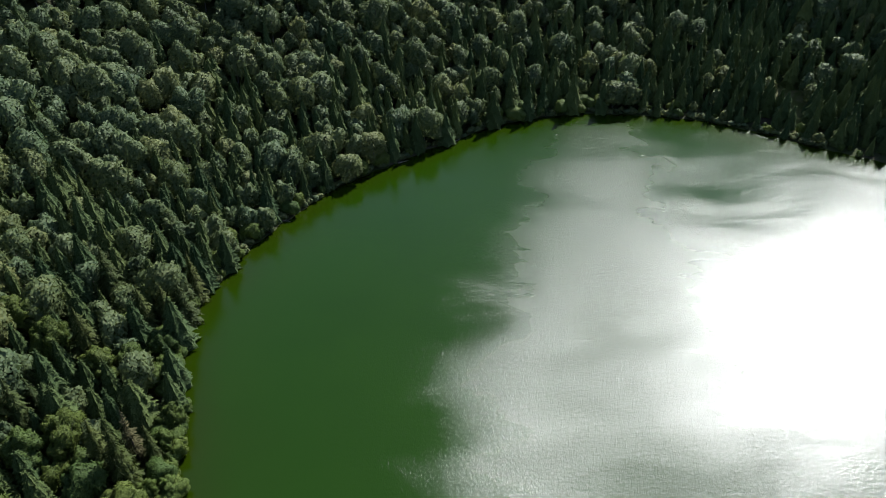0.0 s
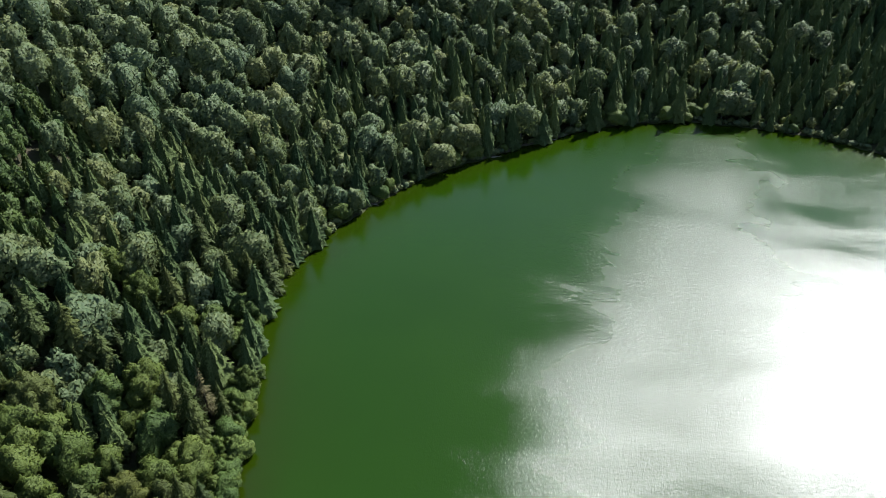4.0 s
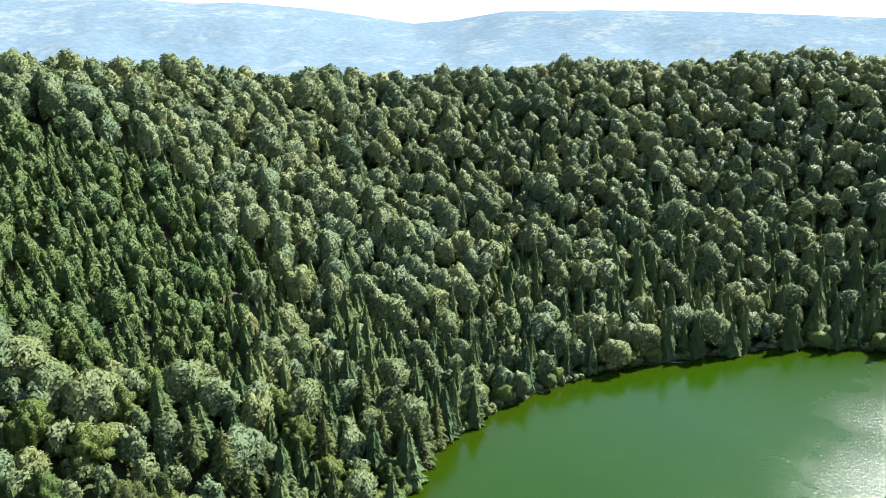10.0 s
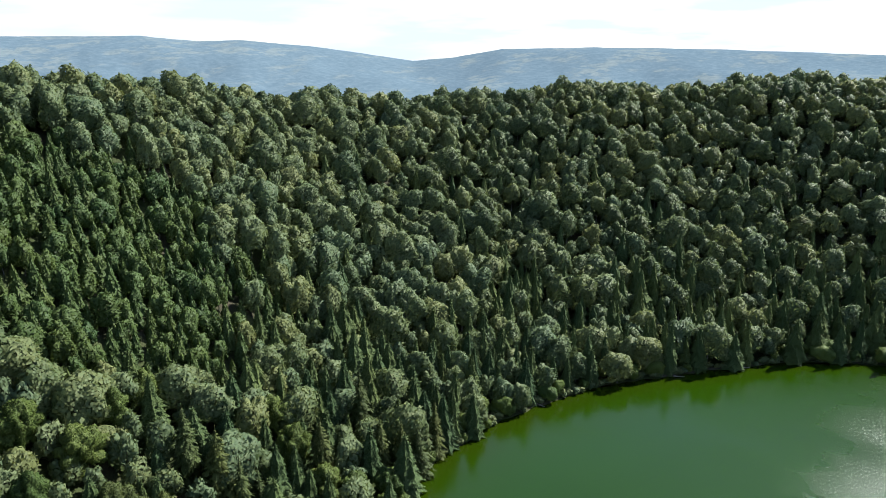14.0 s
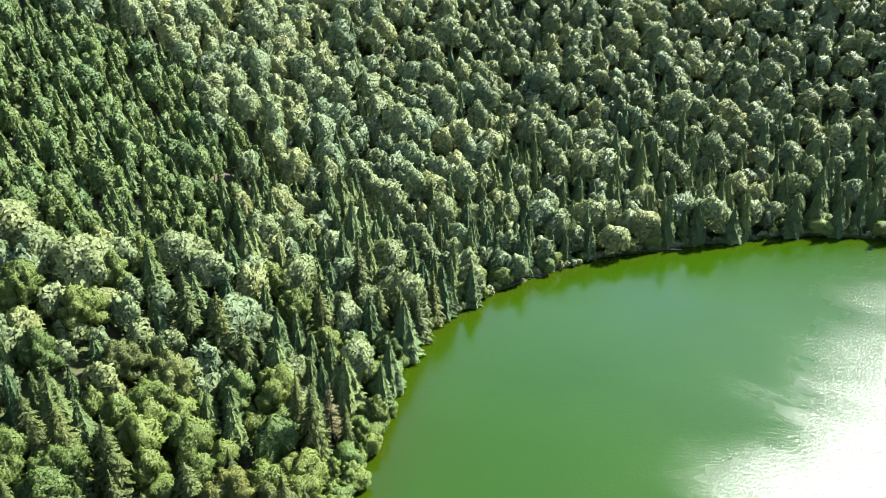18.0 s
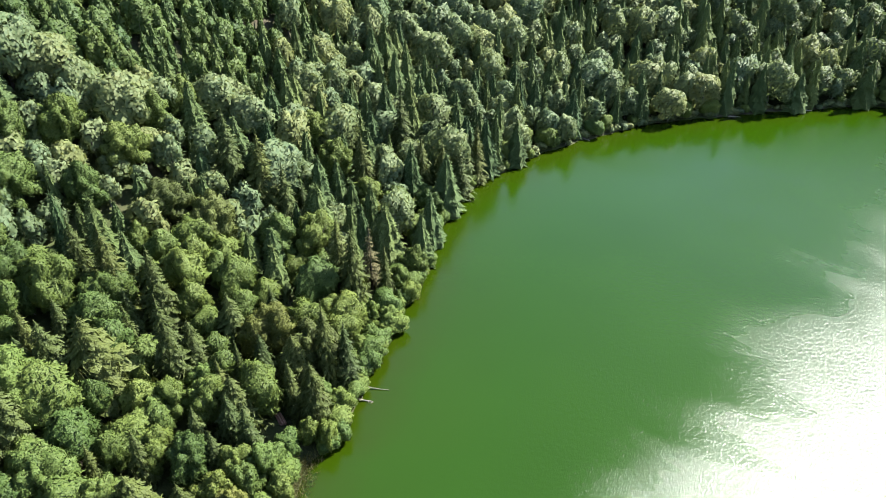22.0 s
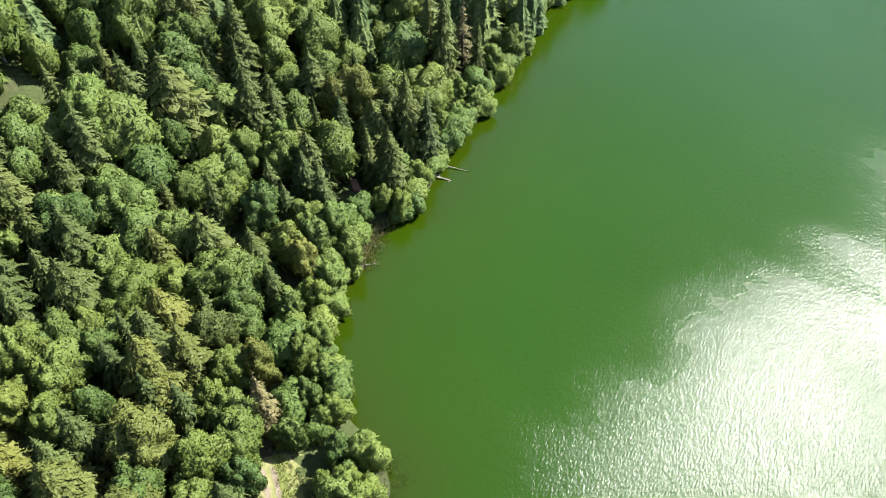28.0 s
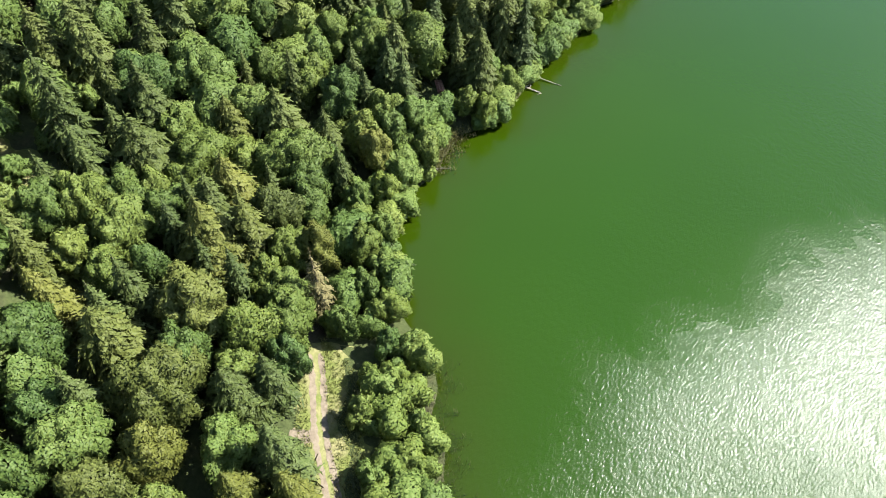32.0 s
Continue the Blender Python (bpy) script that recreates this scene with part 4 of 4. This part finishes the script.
def reed_spots(x0, y0, x1, y1, wide, n, seed):
    r = np.random.default_rng(seed)
    b0, b1 = shore_angle(x0, y0), shore_angle(x1, y1)
    if b1 - b0 > 180:
        b1 -= 360
    if b0 - b1 > 180:
        b0 -= 360
    out = []
    for _ in range(n):
        c = r.uniform()
        x, y = shore_point(b0 + (b1 - b0) * c, 0.8 - wide * r.uniform() ** 1.5 * (0.5 + 0.5 * math.sin(c * 25) ** 2))
        out.append((x, y, 0.0))
    return out


blades("reeds", reed_spots(-34, 33, -8, 12, 5.5, 1500, 21), 1.5, REED, "thin brownish reeds standing in the shallows", "reeds", 22, 0.45, 0.022)
blades("reeds", reed_spots(-62, 58, -65, 71, 4.5, 700, 23), 1.3, REED, "brown broken reeds in a small cove", "reeds", 24, 0.6, 0.05)
blades("reeds", reed_spots(-74, 126, -78, 140, 2.5, 250, 25), 1.2, REED, "brown reeds along the bank", "reeds", 26, 0.5, 0.05)
r_ = np.random.default_rng(31)
spots = []
while len(spots) < 5200:
    x, y = r_.uniform(-46, -16), r_.uniform(0, 22)
    if abs((x + 35) * 0.539 + (y - 14.2) * 0.842) < 4.4 and not abs((x + 35) * 0.539 + (y - 12.6) * 0.842) < 1.25:
        spots.append((x, y, float(ground_height(x, y))))
blades("sedge", spots, 0.75, SEDGE, "tall yellow-green grass of the glade", "grass", 32, 0.6, 0.045)
spots = []
b0 = shore_angle(-60, 52)
for _ in range(4200):
    x, y = shore_point(r_.uniform(shore_angle(-86, 170) - 0.0, b0 + 360 if b0 < 0 else b0), r_.uniform(0.1, 2.6))
    spots.append((x, y, float(ground_height(x, y))))
blades("bank_sedge", spots, 0.9, SEDGE, "bright sedge along the near waterline", "grass", 33, 0.6, 0.08)


def fallen_log(p0, p1, r0, branches, seed, label, wood):
    """A fallen trunk with broken side branches, half in the water."""
    r = np.random.default_rng(seed)
    p0, p1 = np.array(p0, float), np.array(p1, float)
    e = new("fallen_log")
    e.location = p0
    sh = Shell()
    t = np.linspace(0, 1, 7)
    path = np.outer(1 - t, (0, 0, 0)) + np.outer(t, p1 - p0) + r.normal(0, 0.06, (7, 3)) * (1, 1, 0.4)
    tube(sh, path, np.linspace(r0, r0 * 0.35, 7), 8)
    o = mesh_object("trunk", *sh.done(), wood, e, smooth=True)
    for k in range(branches):
        q = path[2 + k % 5]
        an = r.uniform(0, 6.28)
        L = r.uniform(0.7, 1.8)
        sh = Shell()
        tube(sh, [q, q + np.array((math.cos(an) * L * 0.5, math.sin(an) * L * 0.5, 0.15 * L)), q + np.array((math.cos(an + 0.3) * L, math.sin(an + 0.3) * L, 0.32 * L))], (r0 * 0.4, r0 * 0.25, 0.02), 5)
        mesh_object("branch", *sh.done(), wood, e)
    return tagged(e, label, "log", "driftwood along the bank")


fallen_log((-69.5, 243.5, 0.7), (-63.5, 242.8, 0.05), 0.30, 4, 1, "bleached fallen trunk reaching from the bank into the water", DEAD_WOOD)
fallen_log((-67.6, 92.4, 0.5), (-61.8, 94.9, 0.06), 0.13, 1, 2, "thin pale pole lying out over the water", DEAD_WOOD)
fallen_log((-68.5, 88.0, 0.7), (-63.2, 90.0, 0.10), 0.24, 6, 3, "fallen pale trunk with broken branches at the bank", DEAD_WOOD)
fallen_log((-62.6, 58.6, 0.5), (-60.4, 62.0, 0.20), 0.14, 1, 4, "short bleached log beside the reeds", DEAD_WOOD)
fallen_log((2.0, 309.6, 0.6), (8.5, 314.2, 0.25), 0.42, 2, 5, "bleached white trunk lying along the far waterline", DEAD_WOOD)
fallen_log((-21.0, 290.2, 0.6), (-16.5, 293.2, 0.2), 0.30, 1, 6, "pale log lying on the far bank", DEAD_WOOD)
fallen_log((-81.5, 146.0, 0.5), (-78.0, 147.5, 0.05), 0.12, 2, 7, "thin dead branch dipping into the water", DEAD_WOOD)


def log_pile(x, y, turn):
    """Peeled reddish logs stacked on the ground."""
    e = new("log_pile")
    e.matrix_basis = pose(x, y, float(ground_height(x, y)), 0, 0, turn)
    for k, (px, pz) in enumerate(((-0.55, 0.22), (0.0, 0.24), (0.55, 0.21), (-0.27, 0.62), (0.30, 0.60))):
        sh = Shell()
        tube(sh, [(px, -1.8 - 0.1 * k, pz), (px + 0.03, 0, pz + 0.02), (px, 1.9 - 0.15 * k, pz)], (0.25, 0.24, 0.22), 9)
        mesh_object("log", *sh.done(), RED_WOOD, e, smooth=True)
    tagged(e, "small stack of reddish peeled logs under the trees", "log pile")


log_pile(-77.0, 74.4, 60)


def snag(x, y, h, lean_x, lean_y, seed, label):
    """A dead standing tree, bare and bleached."""
    r = np.random.default_rng(seed)
    e = new("dead_tree")
    e.location = (x, y, float(ground_height(x, y)) - 0.3)
    sh = Shell()
    path = [(0, 0, 0), (lean_x * 0.3, lean_y * 0.3, h * 0.35), (lean_x * 0.7, lean_y * 0.7, h * 0.7), (lean_x, lean_y, h)]
    tube(sh, path, (0.20, 0.15, 0.10, 0.02), 7)
    mesh_object("trunk", *sh.done(), DEAD_WOOD, e, smooth=True)
    for k in range(9):
        z = r.uniform(0.35, 0.95)
        q = np.array((lean_x * z, lean_y * z, h * z))
        an, L = r.uniform(0, 6.28), h * r.uniform(0.12, 0.26)
        sh = Shell()
        tube(sh, [q, q + np.array((math.cos(an), math.sin(an), 0.5)) * L * 0.5, q + np.array((math.cos(an + 0.4), math.sin(an + 0.4), 0.8)) * L], (0.06, 0.04, 0.01), 5)
        mesh_object("branch", *sh.done(), DEAD_WOOD, e)
    tagged(e, label, "dead tree")


snag(-121, 6, 9, -1.5, 1.0, 41, "bare bleached dead tree in the glade")
snag(-100, 119, 15, 0.5, 0.4, 42, "bare grey dead tree among the spruces")
